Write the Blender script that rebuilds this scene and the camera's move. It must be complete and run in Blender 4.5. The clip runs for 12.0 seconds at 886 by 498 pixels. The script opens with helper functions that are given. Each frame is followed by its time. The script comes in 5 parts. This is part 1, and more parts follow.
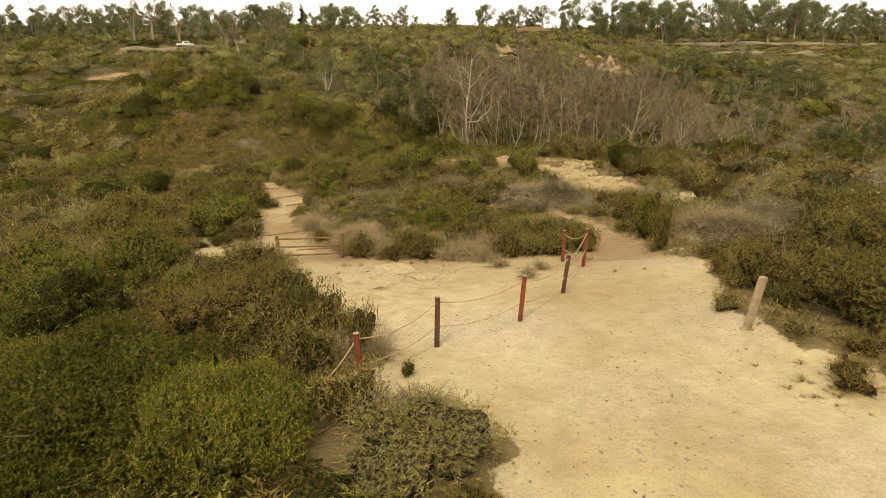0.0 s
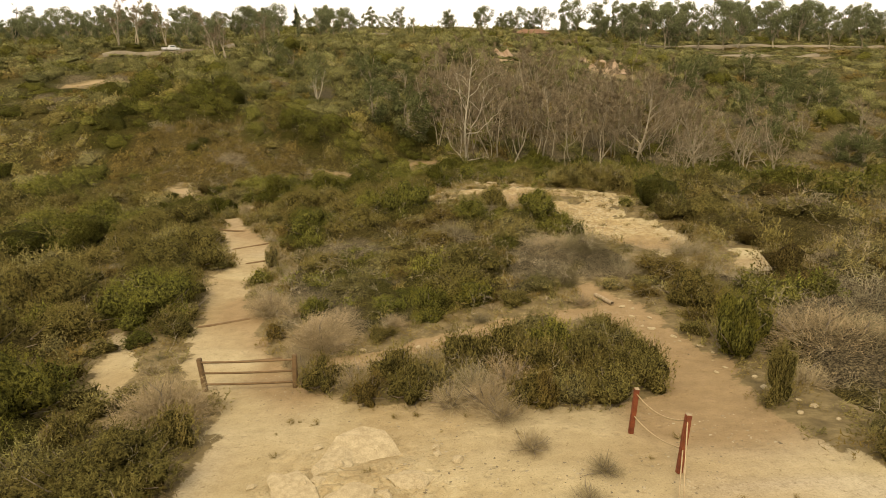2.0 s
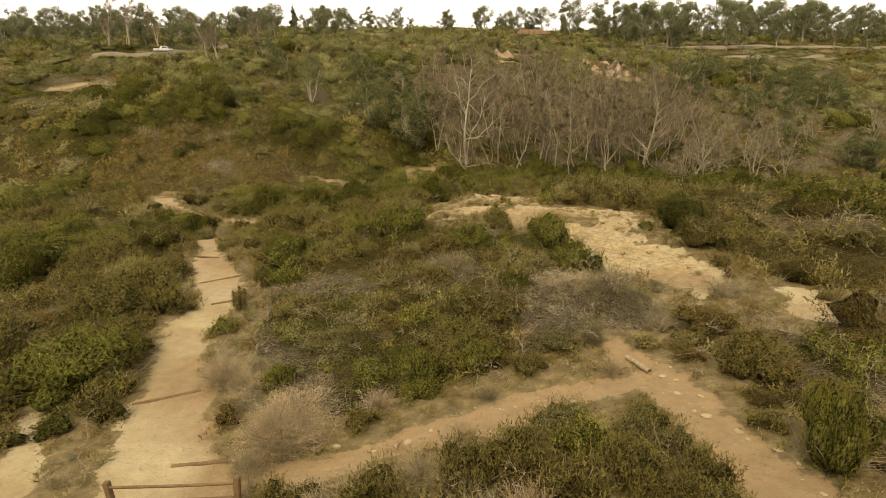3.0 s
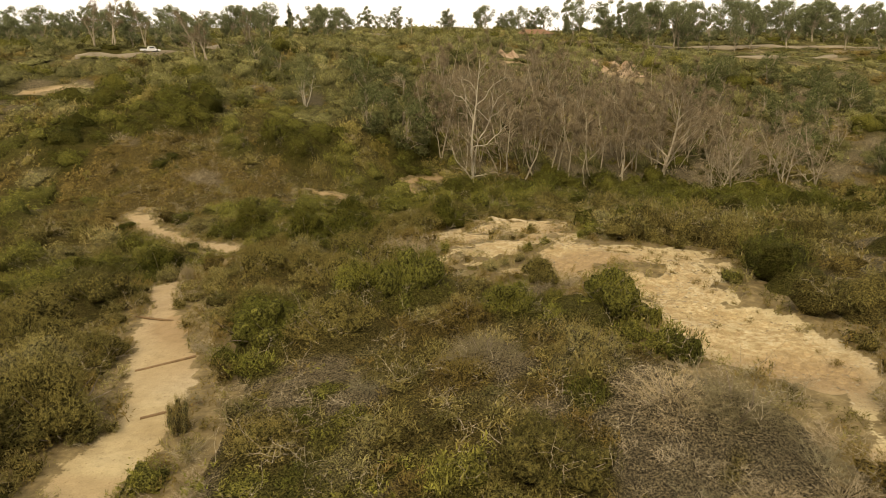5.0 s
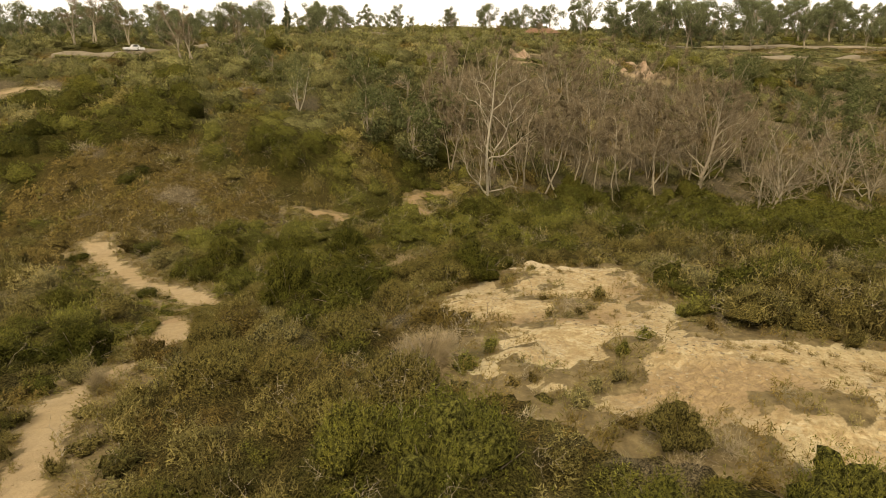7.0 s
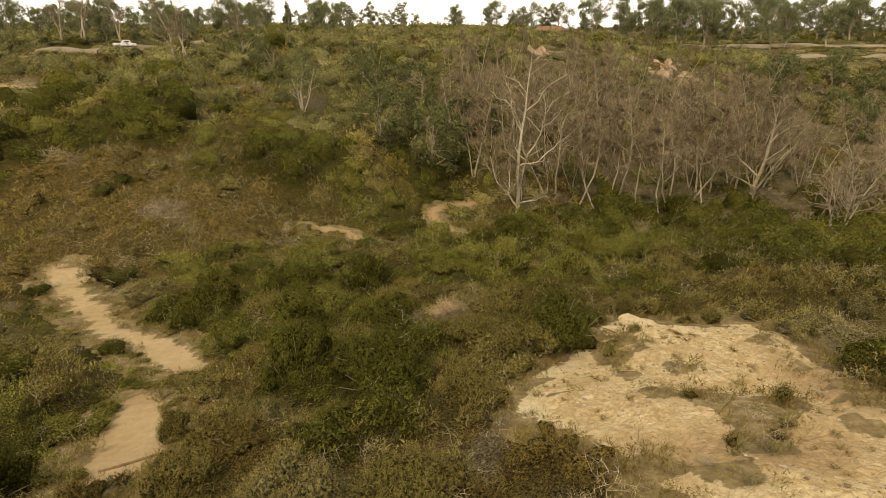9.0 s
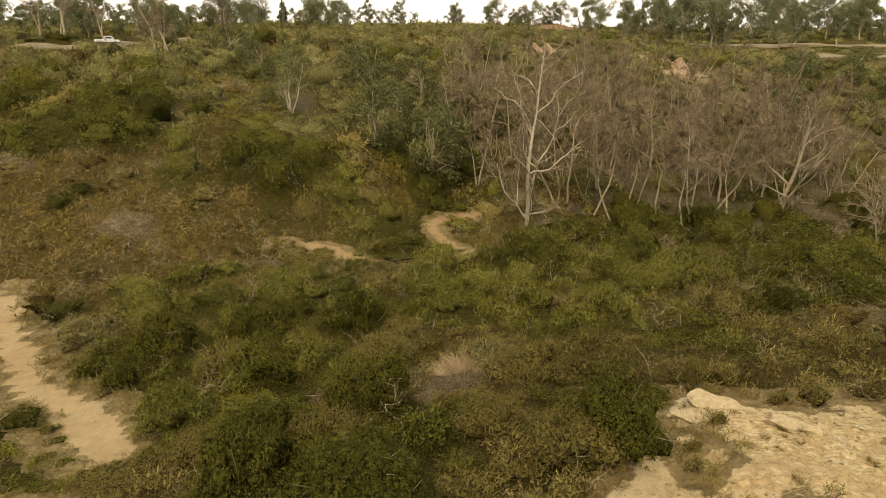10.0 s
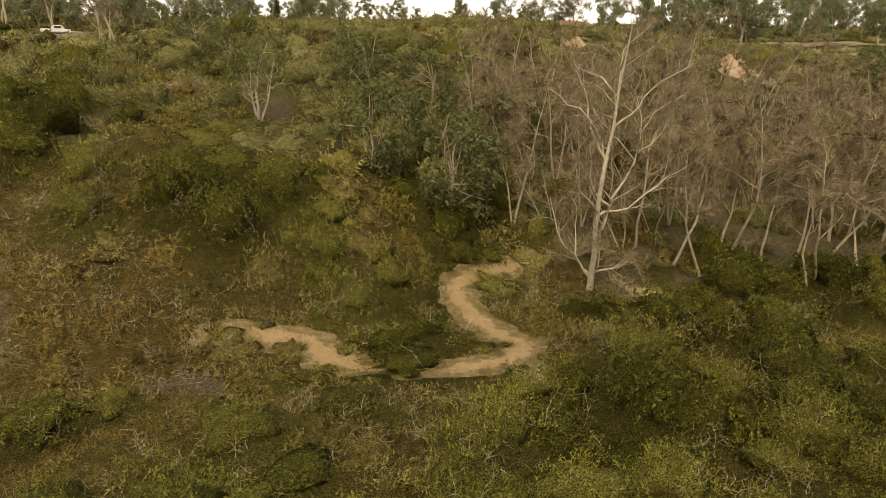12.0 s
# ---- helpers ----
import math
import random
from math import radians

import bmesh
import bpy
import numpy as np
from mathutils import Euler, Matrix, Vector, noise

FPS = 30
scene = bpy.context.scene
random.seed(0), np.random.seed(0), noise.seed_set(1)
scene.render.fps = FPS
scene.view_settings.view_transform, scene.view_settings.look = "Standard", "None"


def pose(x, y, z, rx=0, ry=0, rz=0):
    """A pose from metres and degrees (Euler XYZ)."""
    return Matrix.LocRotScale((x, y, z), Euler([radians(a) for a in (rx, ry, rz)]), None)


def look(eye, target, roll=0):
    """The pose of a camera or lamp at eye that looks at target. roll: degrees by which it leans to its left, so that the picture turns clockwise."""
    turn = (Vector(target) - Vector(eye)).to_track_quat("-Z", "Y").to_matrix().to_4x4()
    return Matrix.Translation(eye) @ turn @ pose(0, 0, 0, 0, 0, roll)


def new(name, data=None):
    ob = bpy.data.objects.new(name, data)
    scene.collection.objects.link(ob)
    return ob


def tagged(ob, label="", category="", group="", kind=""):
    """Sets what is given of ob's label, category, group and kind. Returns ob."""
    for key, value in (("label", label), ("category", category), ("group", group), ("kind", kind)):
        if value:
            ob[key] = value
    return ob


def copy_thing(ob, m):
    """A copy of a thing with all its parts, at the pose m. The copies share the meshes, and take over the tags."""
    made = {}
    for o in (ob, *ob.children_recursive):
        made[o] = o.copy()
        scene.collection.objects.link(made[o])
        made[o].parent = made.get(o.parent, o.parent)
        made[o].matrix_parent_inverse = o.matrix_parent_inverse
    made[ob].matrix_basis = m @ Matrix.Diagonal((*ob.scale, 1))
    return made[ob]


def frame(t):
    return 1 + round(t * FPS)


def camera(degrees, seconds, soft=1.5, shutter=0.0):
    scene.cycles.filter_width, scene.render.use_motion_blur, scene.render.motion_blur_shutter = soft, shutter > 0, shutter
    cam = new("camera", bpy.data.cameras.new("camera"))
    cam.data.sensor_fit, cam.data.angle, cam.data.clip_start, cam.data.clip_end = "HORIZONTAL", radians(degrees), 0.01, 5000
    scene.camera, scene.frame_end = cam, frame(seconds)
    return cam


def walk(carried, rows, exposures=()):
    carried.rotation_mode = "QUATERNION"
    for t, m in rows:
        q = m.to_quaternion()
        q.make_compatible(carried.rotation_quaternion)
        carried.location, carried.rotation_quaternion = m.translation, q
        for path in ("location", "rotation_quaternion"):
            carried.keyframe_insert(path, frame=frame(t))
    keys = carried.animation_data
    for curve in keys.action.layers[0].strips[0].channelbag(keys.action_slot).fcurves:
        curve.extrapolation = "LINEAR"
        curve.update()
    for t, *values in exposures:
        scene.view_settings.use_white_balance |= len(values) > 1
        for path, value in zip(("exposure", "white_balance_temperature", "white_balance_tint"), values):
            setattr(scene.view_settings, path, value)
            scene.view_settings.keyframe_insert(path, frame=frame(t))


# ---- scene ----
cam = camera(74.0, 12.0, soft=0.5)
METRES, EYE, TILT, LEAN, TURN = 132.0, 6.0, -17.2, 0.0, 0.0
AHEAD = METRES * 0.565
ROWS = [
    (0.0, 0.0, 0.0, 0.0, -0.0, 0.0, -0.0),
    (0.5, -0.0005, 0.0222, 0.0064, -0.06, 0.01, 0.07),
    (1.0, -0.0004, 0.047, 0.0131, -0.14, 0.04, 0.08),
    (1.5, -0.0003, 0.0748, 0.0204, -0.19, 0.07, 0.11),
    (2.0, -0.0001, 0.104, 0.0279, -0.23, 0.08, 0.1),
    (2.5, 0.0005, 0.1353, 0.0351, -0.26, 0.09, 0.08),
    (3.0, 0.0006, 0.1647, 0.0414, -0.31, 0.1, 0.12),
    (5.0, -0.0081, 0.2808, 0.0627, -0.48, 0.16, 0.23),
    (5.5, -0.0094, 0.319, 0.0696, -0.48, 0.17, 0.21),
    (6.0, -0.0108, 0.361, 0.0766, -0.48, 0.17, 0.19),
    (6.5, -0.0146, 0.4035, 0.0843, -0.54, 0.16, 0.18),
    (7.0, -0.0204, 0.4419, 0.0909, -0.56, 0.2, 0.16),
    (9.0, -0.0446, 0.5839, 0.1097, -0.6, 0.27, 0.12),
    (9.5, -0.0455, 0.6311, 0.1161, -0.64, 0.29, 0.05),
    (10.0, -0.0464, 0.6885, 0.1247, -0.75, 0.31, 0.02),
    (10.5, -0.0481, 0.7569, 0.135, -0.8, 0.32, -0.04),
    (11.0, -0.0513, 0.8311, 0.1462, -0.83, 0.31, -0.11),
    (11.5, -0.0564, 0.9092, 0.1589, -0.87, 0.34, -0.16),
    (12.0, -0.0621, 0.9809, 0.1708, -0.88, 0.36, -0.22),
]
walk(cam, [(t, pose(0, 0, EYE, TILT, LEAN, TURN) @ pose(METRES * x, AHEAD * y, METRES * z, 90 + pitch, roll, yaw)) for t, x, y, z, yaw, pitch, roll in ROWS],
     exposures=[(0.0, 0.6, 9000, 11), (12.0, 0.6, 9000, 11)])

# ---- overcast daylight ----
SUN_HEIGHT, SUN_TURN = radians(52), radians(200)
world = bpy.data.worlds.new("overcast_sky")
scene.world = world
world.use_nodes = True
wn, wl = world.node_tree.nodes, world.node_tree.links
sky = wn.new("ShaderNodeTexSky")
sky.sky_type, sky.sun_disc = "NISHITA", False
sky.sun_elevation, sky.sun_rotation = SUN_HEIGHT, SUN_TURN
sky.dust_density, sky.air_density = 4.0, 1.0
veil = wn.new("ShaderNodeMixRGB")
veil.inputs["Fac"].default_value = 0.86
veil.inputs["Color2"].default_value = (8.7, 9.1, 9.9, 1)
wl.new(sky.outputs["Color"], veil.inputs["Color1"])
wl.new(veil.outputs["Color"], wn["Background"].inputs["Color"])
wn["Background"].inputs["Strength"].default_value = 0.108
sun = new("sun", bpy.data.lights.new("sun", "SUN"))
sun.data.energy, sun.data.angle, sun.data.color = 2.0, radians(12), (1.0, 0.94, 0.84)
sun.matrix_world = look((0, 0, 60), (-60 * math.sin(SUN_TURN) / math.tan(SUN_HEIGHT), -60 * math.cos(SUN_TURN) / math.tan(SUN_HEIGHT), 0))


# ---- materials ----
def material(name, rough=0.8, metal=0.0, spec=0.3):
    m = bpy.data.materials.new(name)
    m.use_nodes = True
    b = m.node_tree.nodes["Principled BSDF"]
    b.inputs["Roughness"].default_value, b.inputs["Metallic"].default_value = rough, metal
    b.inputs["Specular IOR Level"].default_value = spec
    return m, m.node_tree.nodes, m.node_tree.links, b


def noise_node(nodes, links, scale, detail=4.0, rough=0.55, space="Object"):
    co = nodes.new("ShaderNodeTexCoord")
    n = nodes.new("ShaderNodeTexNoise")
    n.inputs["Scale"].default_value, n.inputs["Detail"].default_value, n.inputs["Roughness"].default_value = scale, detail, rough
    links.new(co.outputs[space], n.inputs["Vector"])
    return n.outputs["Fac"]


def ramp_node(nodes, links, fac, stops):
    r = nodes.new("ShaderNodeValToRGB")
    while len(r.color_ramp.elements) < len(stops):
        r.color_ramp.elements.new(0.5)
    for e, (p, c) in zip(r.color_ramp.elements, stops):
        e.position, e.color = p, (*c, 1)
    links.new(fac, r.inputs["Fac"])
    return r.outputs["Color"]


def mix_node(nodes, links, fac, a, b, how="MIX"):
    m = nodes.new("ShaderNodeMixRGB")
    m.blend_type = how
    for key, v in (("Fac", fac), ("Color1", a), ("Color2", b)):
        if isinstance(v, (int, float)):
            m.inputs[key].default_value = v
        elif isinstance(v, tuple):
            m.inputs[key].default_value = (*v, 1)
        else:
            links.new(v, m.inputs[key])
    return m.outputs["Color"]


def bump_node(nodes, links, bsdf, height, strength, distance):
    b = nodes.new("ShaderNodeBump")
    b.inputs["Strength"].default_value, b.inputs["Distance"].default_value = strength, distance
    links.new(height, b.inputs["Height"])
    links.new(b.outputs["Normal"], bsdf.inputs["Normal"])


def grained(name, dark, light, scale=3.0, fine=40.0, rough=0.85, bump=0.4, depth=0.01, spec=0.25):
    """Two colours mottled at two scales, with fine relief."""
    m, n, l, b = material(name, rough, spec=spec)
    broad, small = noise_node(n, l, scale), noise_node(n, l, fine, 6)
    c = ramp_node(n, l, broad, ((0.3, dark), (0.7, light)))
    c = mix_node(n, l, 0.5, c, ramp_node(n, l, small, ((0.3, (0.55, 0.55, 0.55)), (0.7, (1.3, 1.3, 1.3)))), "MULTIPLY")
    l.new(c, b.inputs["Base Color"])
    bump_node(n, l, b, small, bump, depth)
    return m


def foliage(name, dark, light, dry, dry_share=0.25, sheen=0.2, through_light=0.35):
    """Leaves: each takes its own shade, and stands of them drift in tone."""
    m, n, l, b = material(name, 0.75, spec=0.15 * sheen)
    geo = n.new("ShaderNodeNewGeometry")
    each = ramp_node(n, l, geo.outputs["Random Per Island"], ((0.0, dark), (0.4, tuple(0.5 * (p + q) for p, q in zip(dark, light))), (0.8, light), (1.0, tuple(1.1 * v for v in light))))
    stand = noise_node(n, l, 0.22, 3, 0.6)
    small = noise_node(n, l, 1.3, 2)
    c = mix_node(n, l, ramp_node(n, l, stand, ((0.62 - dry_share, (0, 0, 0)), (0.95 - dry_share, (1, 1, 1)))), each, mix_node(n, l, 0.5, each, dry))
    c = mix_node(n, l, 0.6, c, ramp_node(n, l, small, ((0.25, (0.45, 0.45, 0.45)), (0.75, (1.35, 1.35, 1.35)))), "MULTIPLY")
    bush = n.new("ShaderNodeAttribute")                      # every shrub has its own tone; 0 where a plant stands alone
    bush.attribute_name = "bush"
    c = mix_node(n, l, 1.0, c, ramp_node(n, l, bush.outputs["Fac"], ((0.0, (1, 1, 1)), (0.1, (0.46, 0.5, 0.42)), (0.35, (0.86, 0.87, 0.78)), (0.6, (1.0, 0.94, 0.86)), (0.8, (0.96, 1.0, 0.9)), (1.0, (1.3, 1.25, 1.2)))), "MULTIPLY")
    lone = n.new("ShaderNodeAttribute")                      # 1 on shrubs that stand as things of their own
    lone.attribute_name = "lone"
    which = n.new("ShaderNodeObjectInfo")
    c = mix_node(n, l, lone.outputs["Fac"], c, ramp_node(n, l, which.outputs["Random"], ((0.0, (0.5, 0.54, 0.46)), (0.35, (0.86, 0.87, 0.78)), (0.6, (1.0, 0.94, 0.86)), (0.8, (0.96, 1.0, 0.9)), (1.0, (1.25, 1.2, 1.15)))), "MULTIPLY")
    l.new(c, b.inputs["Base Color"])
    if through_light:
        glow = n.new("ShaderNodeBsdfTranslucent")
        blend = n.new("ShaderNodeMixShader")
        blend.inputs["Fac"].default_value = through_light
        l.new(c, glow.inputs["Color"])
        l.new(b.outputs["BSDF"], blend.inputs[1])
        l.new(glow.outputs["BSDF"], blend.inputs[2])
        l.new(blend.outputs["Shader"], n["Material Output"].inputs["Surface"])
    return m


def ground_material():
    m, n, l, b = material("sandy_soil", 0.92, spec=0.15)
    mask = n.new("ShaderNodeAttribute")
    mask.attribute_name = "bare"
    rust = n.new("ShaderNodeAttribute")
    rust.attribute_name = "rust"
    broad, mid, fine = noise_node(n, l, 0.25, 5), noise_node(n, l, 2.2, 6, 0.65), noise_node(n, l, 26, 6, 0.7)
    sand = ramp_node(n, l, broad, ((0.35, (0.30, 0.235, 0.125)), (0.5, (0.37, 0.312, 0.182)), (0.65, (0.41, 0.357, 0.222))))
    grit = n.new("ShaderNodeAttribute")
    grit.attribute_name = "gravelly"
    specks = ramp_node(n, l, noise_node(n, l, 14, 3, 0.8), ((0.40, (0.0, 0.0, 0.0)), (0.56, (1.0, 1.0, 1.0))))
    sand = mix_node(n, l, grit.outputs["Fac"], sand, mix_node(n, l, specks, (0.30, 0.265, 0.19), (0.42, 0.375, 0.275)))
    rock = n.new("ShaderNodeAttribute")
    rock.attribute_name = "eroded"
    strata = ramp_node(n, l, noise_node(n, l, 1.1, 8, 0.7), ((0.38, (0.33, 0.25, 0.125)), (0.5, (0.43, 0.35, 0.195)), (0.62, (0.46, 0.40, 0.25))))
    sand = mix_node(n, l, rock.outputs["Fac"], sand, strata)
    sand = mix_node(n, l, rust.outputs["Fac"], sand, (0.235, 0.165, 0.088))
    rough_ground = n.new("ShaderNodeAttribute")
    rough_ground.attribute_name = "eroded"
    crumbs = mix_node(n, l, ramp_node(n, l, noise_node(n, l, 4.5, 8, 0.75), ((0.46, (0, 0, 0)), (0.58, (1, 1, 1)))), (0.0, 0.0, 0.0), rough_ground.outputs["Fac"])
    sand = mix_node(n, l, crumbs, sand, (0.30, 0.215, 0.108))
    sand = mix_node(n, l, 0.55, sand, ramp_node(n, l, mid, ((0.3, (0.72, 0.7, 0.66)), (0.65, (1.15, 1.15, 1.15)))), "MULTIPLY")
    debris = ramp_node(n, l, noise_node(n, l, 7.5, 6, 0.75), ((0.335, (0.5, 0.46, 0.4)), (0.40, (1.0, 1.0, 1.0))))
    sand = mix_node(n, l, 0.8, sand, debris, "MULTIPLY")
    sand = mix_node(n, l, 0.5, sand, ramp_node(n, l, fine, ((0.34, (0.62, 0.6, 0.56)), (0.5, (1.0, 1.0, 1.0)), (0.7, (1.15, 1.15, 1.15)))), "MULTIPLY")
    ragged = n.new("ShaderNodeMath")                         # the sand ends in a ragged, crumbling edge
    ragged.operation = "MULTIPLY_ADD"
    l.new(noise_node(n, l, 5.0, 6, 0.7), ragged.inputs[0])
    ragged.inputs[1].default_value = 1.1
    l.new(mask.outputs["Fac"], ragged.inputs[2])
    bare_now = ramp_node(n, l, ragged.outputs[0], ((0.86, (0, 0, 0)), (1.0, (1, 1, 1))))
    litter = ramp_node(n, l, mid, ((0.3, (0.07, 0.053, 0.024)), (0.55, (0.15, 0.113, 0.054)), (0.75, (0.24, 0.188, 0.098))))
    l.new(mix_node(n, l, bare_now, litter, sand), b.inputs["Base Color"])
    cracks = n.new("ShaderNodeTexVoronoi")
    cracks.feature = "DISTANCE_TO_EDGE"
    cracks.inputs["Scale"].default_value = 3.2
    warp = n.new("ShaderNodeVectorMath")
    warp.operation = "ADD"
    place = n.new("ShaderNodeTexCoord")
    l.new(place.outputs["Object"], warp.inputs[0])
    l.new(mix_node(n, l, 1.0, mid, (0.0, 0.0, 0.0), "ADD"), warp.inputs[1])
    l.new(warp.outputs[0], cracks.inputs["Vector"])
    gully = n.new("ShaderNodeMath")
    gully.operation = "MULTIPLY"
    l.new(ramp_node(n, l, cracks.outputs["Distance"], ((0.0, (0, 0, 0)), (0.12, (0.7, 0.7, 0.7)))), gully.inputs[0])
    l.new(rough_ground.outputs["Fac"], gully.inputs[1])
    prints = n.new("ShaderNodeTexVoronoi")                   # scuffs and footprints
    prints.inputs["Scale"].default_value = 3.4
    l.new(place.outputs["Object"], prints.inputs["Vector"])
    worn = n.new("ShaderNodeMath")
    worn.operation = "MULTIPLY"
    l.new(ramp_node(n, l, prints.outputs["Distance"], ((0.1, (0, 0, 0)), (0.3, (0.45, 0.45, 0.45)))), worn.inputs[0])
    l.new(ramp_node(n, l, noise_node(n, l, 0.5, 2), ((0.42, (0, 0, 0)), (0.6, (1, 1, 1)))), worn.inputs[1])
    scuffed = n.new("ShaderNodeMath")
    scuffed.operation = "ADD"
    l.new(worn.outputs[0], scuffed.inputs[0])
    l.new(mid, scuffed.inputs[1])
    both = n.new("ShaderNodeMath")
    both.operation = "ADD"
    l.new(gully.outputs[0], both.inputs[0])
    l.new(scuffed.outputs[0], both.inputs[1])
    total = n.new("ShaderNodeMath")
    total.operation = "MULTIPLY_ADD"
    l.new(fine, total.inputs[0])
    total.inputs[1].default_value = 0.25
    l.new(both.outputs[0], total.inputs[2])
    bump_node(n, l, b, total.outputs[0], 0.6, 0.14)
    return m


SOIL = ground_material()
GREEN = foliage("laurel_leaves", (0.07, 0.075, 0.017), (0.225, 0.219, 0.053), (0.13, 0.10, 0.03), 0.12, 0.35)
OLIVE = foliage("chamise_needles", (0.074, 0.065, 0.022), (0.24, 0.207, 0.08), (0.19, 0.15, 0.065), 0.22)
SAGE = foliage("sage_leaves", (0.125, 0.112, 0.046), (0.325, 0.29, 0.135), (0.2, 0.15, 0.052), 0.3)
BROWN = foliage("dry_leaves", (0.082, 0.062, 0.022), (0.245, 0.189, 0.07), (0.18, 0.13, 0.043), 0.4)
GREY_TWIG = foliage("grey_dead_twigs", (0.165, 0.14, 0.095), (0.375, 0.325, 0.232), (0.28, 0.225, 0.145), 0.3, 0.2, 0.0)
OAK = foliage("scrub_oak_leaves", (0.035, 0.038, 0.008), (0.125, 0.124, 0.027), (0.085, 0.074, 0.011), 0.1, 0.4)
GRASS = foliage("dry_grass", (0.085, 0.075, 0.022), (0.215, 0.187, 0.062), (0.18, 0.14, 0.04), 0.3)
# paler and greyer than the near shrubs: distance haze put into the leaf colour
HILL = foliage("hazy_hillside_leaves", (0.076, 0.076, 0.029), (0.23, 0.222, 0.09), (0.22, 0.175, 0.075), 0.15)
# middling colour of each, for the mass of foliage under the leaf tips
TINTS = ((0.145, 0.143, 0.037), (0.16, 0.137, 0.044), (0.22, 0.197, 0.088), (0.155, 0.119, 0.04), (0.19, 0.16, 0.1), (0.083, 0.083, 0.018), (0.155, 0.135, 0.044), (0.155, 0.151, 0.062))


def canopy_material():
    """Foliage in the mass: the plant's colour, darkened for the shade inside and between shrubs, mottled leaf by leaf,
    with deep relief.
    """
    m, n, l, b = material("shaded_foliage_mass", 0.9, spec=0.03)
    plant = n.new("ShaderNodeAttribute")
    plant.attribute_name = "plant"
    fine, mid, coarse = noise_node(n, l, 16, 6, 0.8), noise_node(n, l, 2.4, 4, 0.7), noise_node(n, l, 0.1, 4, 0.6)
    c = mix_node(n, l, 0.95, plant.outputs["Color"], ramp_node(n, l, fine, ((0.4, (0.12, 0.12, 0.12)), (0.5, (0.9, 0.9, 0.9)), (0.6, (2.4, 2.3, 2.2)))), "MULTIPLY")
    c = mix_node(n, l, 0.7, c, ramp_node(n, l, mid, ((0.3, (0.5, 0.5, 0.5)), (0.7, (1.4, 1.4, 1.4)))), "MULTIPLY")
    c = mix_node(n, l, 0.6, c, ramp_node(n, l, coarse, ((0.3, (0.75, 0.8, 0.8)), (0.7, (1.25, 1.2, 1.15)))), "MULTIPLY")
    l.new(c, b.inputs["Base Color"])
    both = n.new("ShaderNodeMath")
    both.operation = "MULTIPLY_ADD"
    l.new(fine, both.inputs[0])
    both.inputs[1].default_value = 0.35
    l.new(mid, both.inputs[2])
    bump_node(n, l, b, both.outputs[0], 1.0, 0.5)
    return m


CANOPY = canopy_material()
BARK = grained("pale_bark", (0.19, 0.158, 0.105), (0.35, 0.30, 0.21), 2.0, 14, bump=0.5, depth=0.03)
PALE_BARK = grained("white_bark", (0.28, 0.245, 0.175), (0.47, 0.415, 0.31), 2.0, 14, bump=0.5, depth=0.03)
DARK_BARK = grained("brown_bark", (0.082, 0.057, 0.037), (0.180, 0.131, 0.082), 2.0, 14, bump=0.5, depth=0.03)
RUST_WOOD = grained("red_brown_post_wood", (0.107, 0.029, 0.013), (0.213, 0.061, 0.026), 5, 60, 0.75)
DARK_WOOD = grained("dark_stained_post_wood", (0.05, 0.024, 0.014), (0.12, 0.058, 0.032), 5, 60, 0.8)
GREY_WOOD = grained("weathered_grey_wood", (0.197, 0.148, 0.090), (0.344, 0.271, 0.172), 5, 60, 0.85)
BROWN_WOOD = grained("weathered_brown_wood", (0.098, 0.061, 0.029), (0.180, 0.115, 0.057), 5, 60, 0.85)
ROPE = grained("tan_rope", (0.271, 0.197, 0.107), (0.410, 0.312, 0.180), 9, 120)
TWIGS = foliage("tree_twigs", (0.09, 0.07, 0.042), (0.235, 0.19, 0.122), (0.23, 0.172, 0.1), 0.3, 0.2, 0.0)
GUM = foliage("eucalyptus_leaves", (0.07, 0.08, 0.04), (0.195, 0.21, 0.105), (0.17, 0.155, 0.075), 0.1)
FIR = foliage("conifer_needles", (0.016, 0.025, 0.013), (0.045, 0.057, 0.033), (0.057, 0.057, 0.029), 0.1)
WILLOW = foliage("slope_tree_leaves", (0.053, 0.061, 0.023), (0.135, 0.148, 0.061), (0.180, 0.148, 0.066), 0.2)
GREY_BARK = grained("grey_stems", (0.098, 0.074, 0.049), (0.230, 0.189, 0.139), 4, 40)
PLASTER = grained("tan_plaster", (0.344, 0.262, 0.164), (0.410, 0.320, 0.213), 1, 20)
ROOF = grained("brown_roof_tiles", (0.12, 0.065, 0.035), (0.19, 0.105, 0.06), 1, 12)
WHITE_PAINT = grained("white_car_paint", (0.590, 0.590, 0.574), (0.672, 0.672, 0.656), 1, 20, 0.3, 0.05, 0.002, 0.5)
TYRE = grained("black_rubber", (0.016, 0.016, 0.016), (0.033, 0.033, 0.033), 3, 40)
STEEL = grained("dull_steel", (0.328, 0.328, 0.328), (0.451, 0.451, 0.451), 3, 40, 0.35)
GLASS = grained("dark_window_glass", (0.016, 0.021, 0.025), (0.033, 0.037, 0.041), 1, 3, 0.08, 0.02, 0.001, 0.6)
GRIT = foliage("mixed_grit", (0.10, 0.078, 0.05), (0.32, 0.27, 0.18), (0.25, 0.2, 0.12), 0.2, 0.2, 0.0)
STONE = grained("sandstone_rubble", (0.25, 0.195, 0.112), (0.38, 0.312, 0.19), 4, 30)
CLIFF = grained("orange_sandstone", (0.19, 0.115, 0.062), (0.32, 0.235, 0.155), 0.3, 3, bump=0.6, depth=0.2)
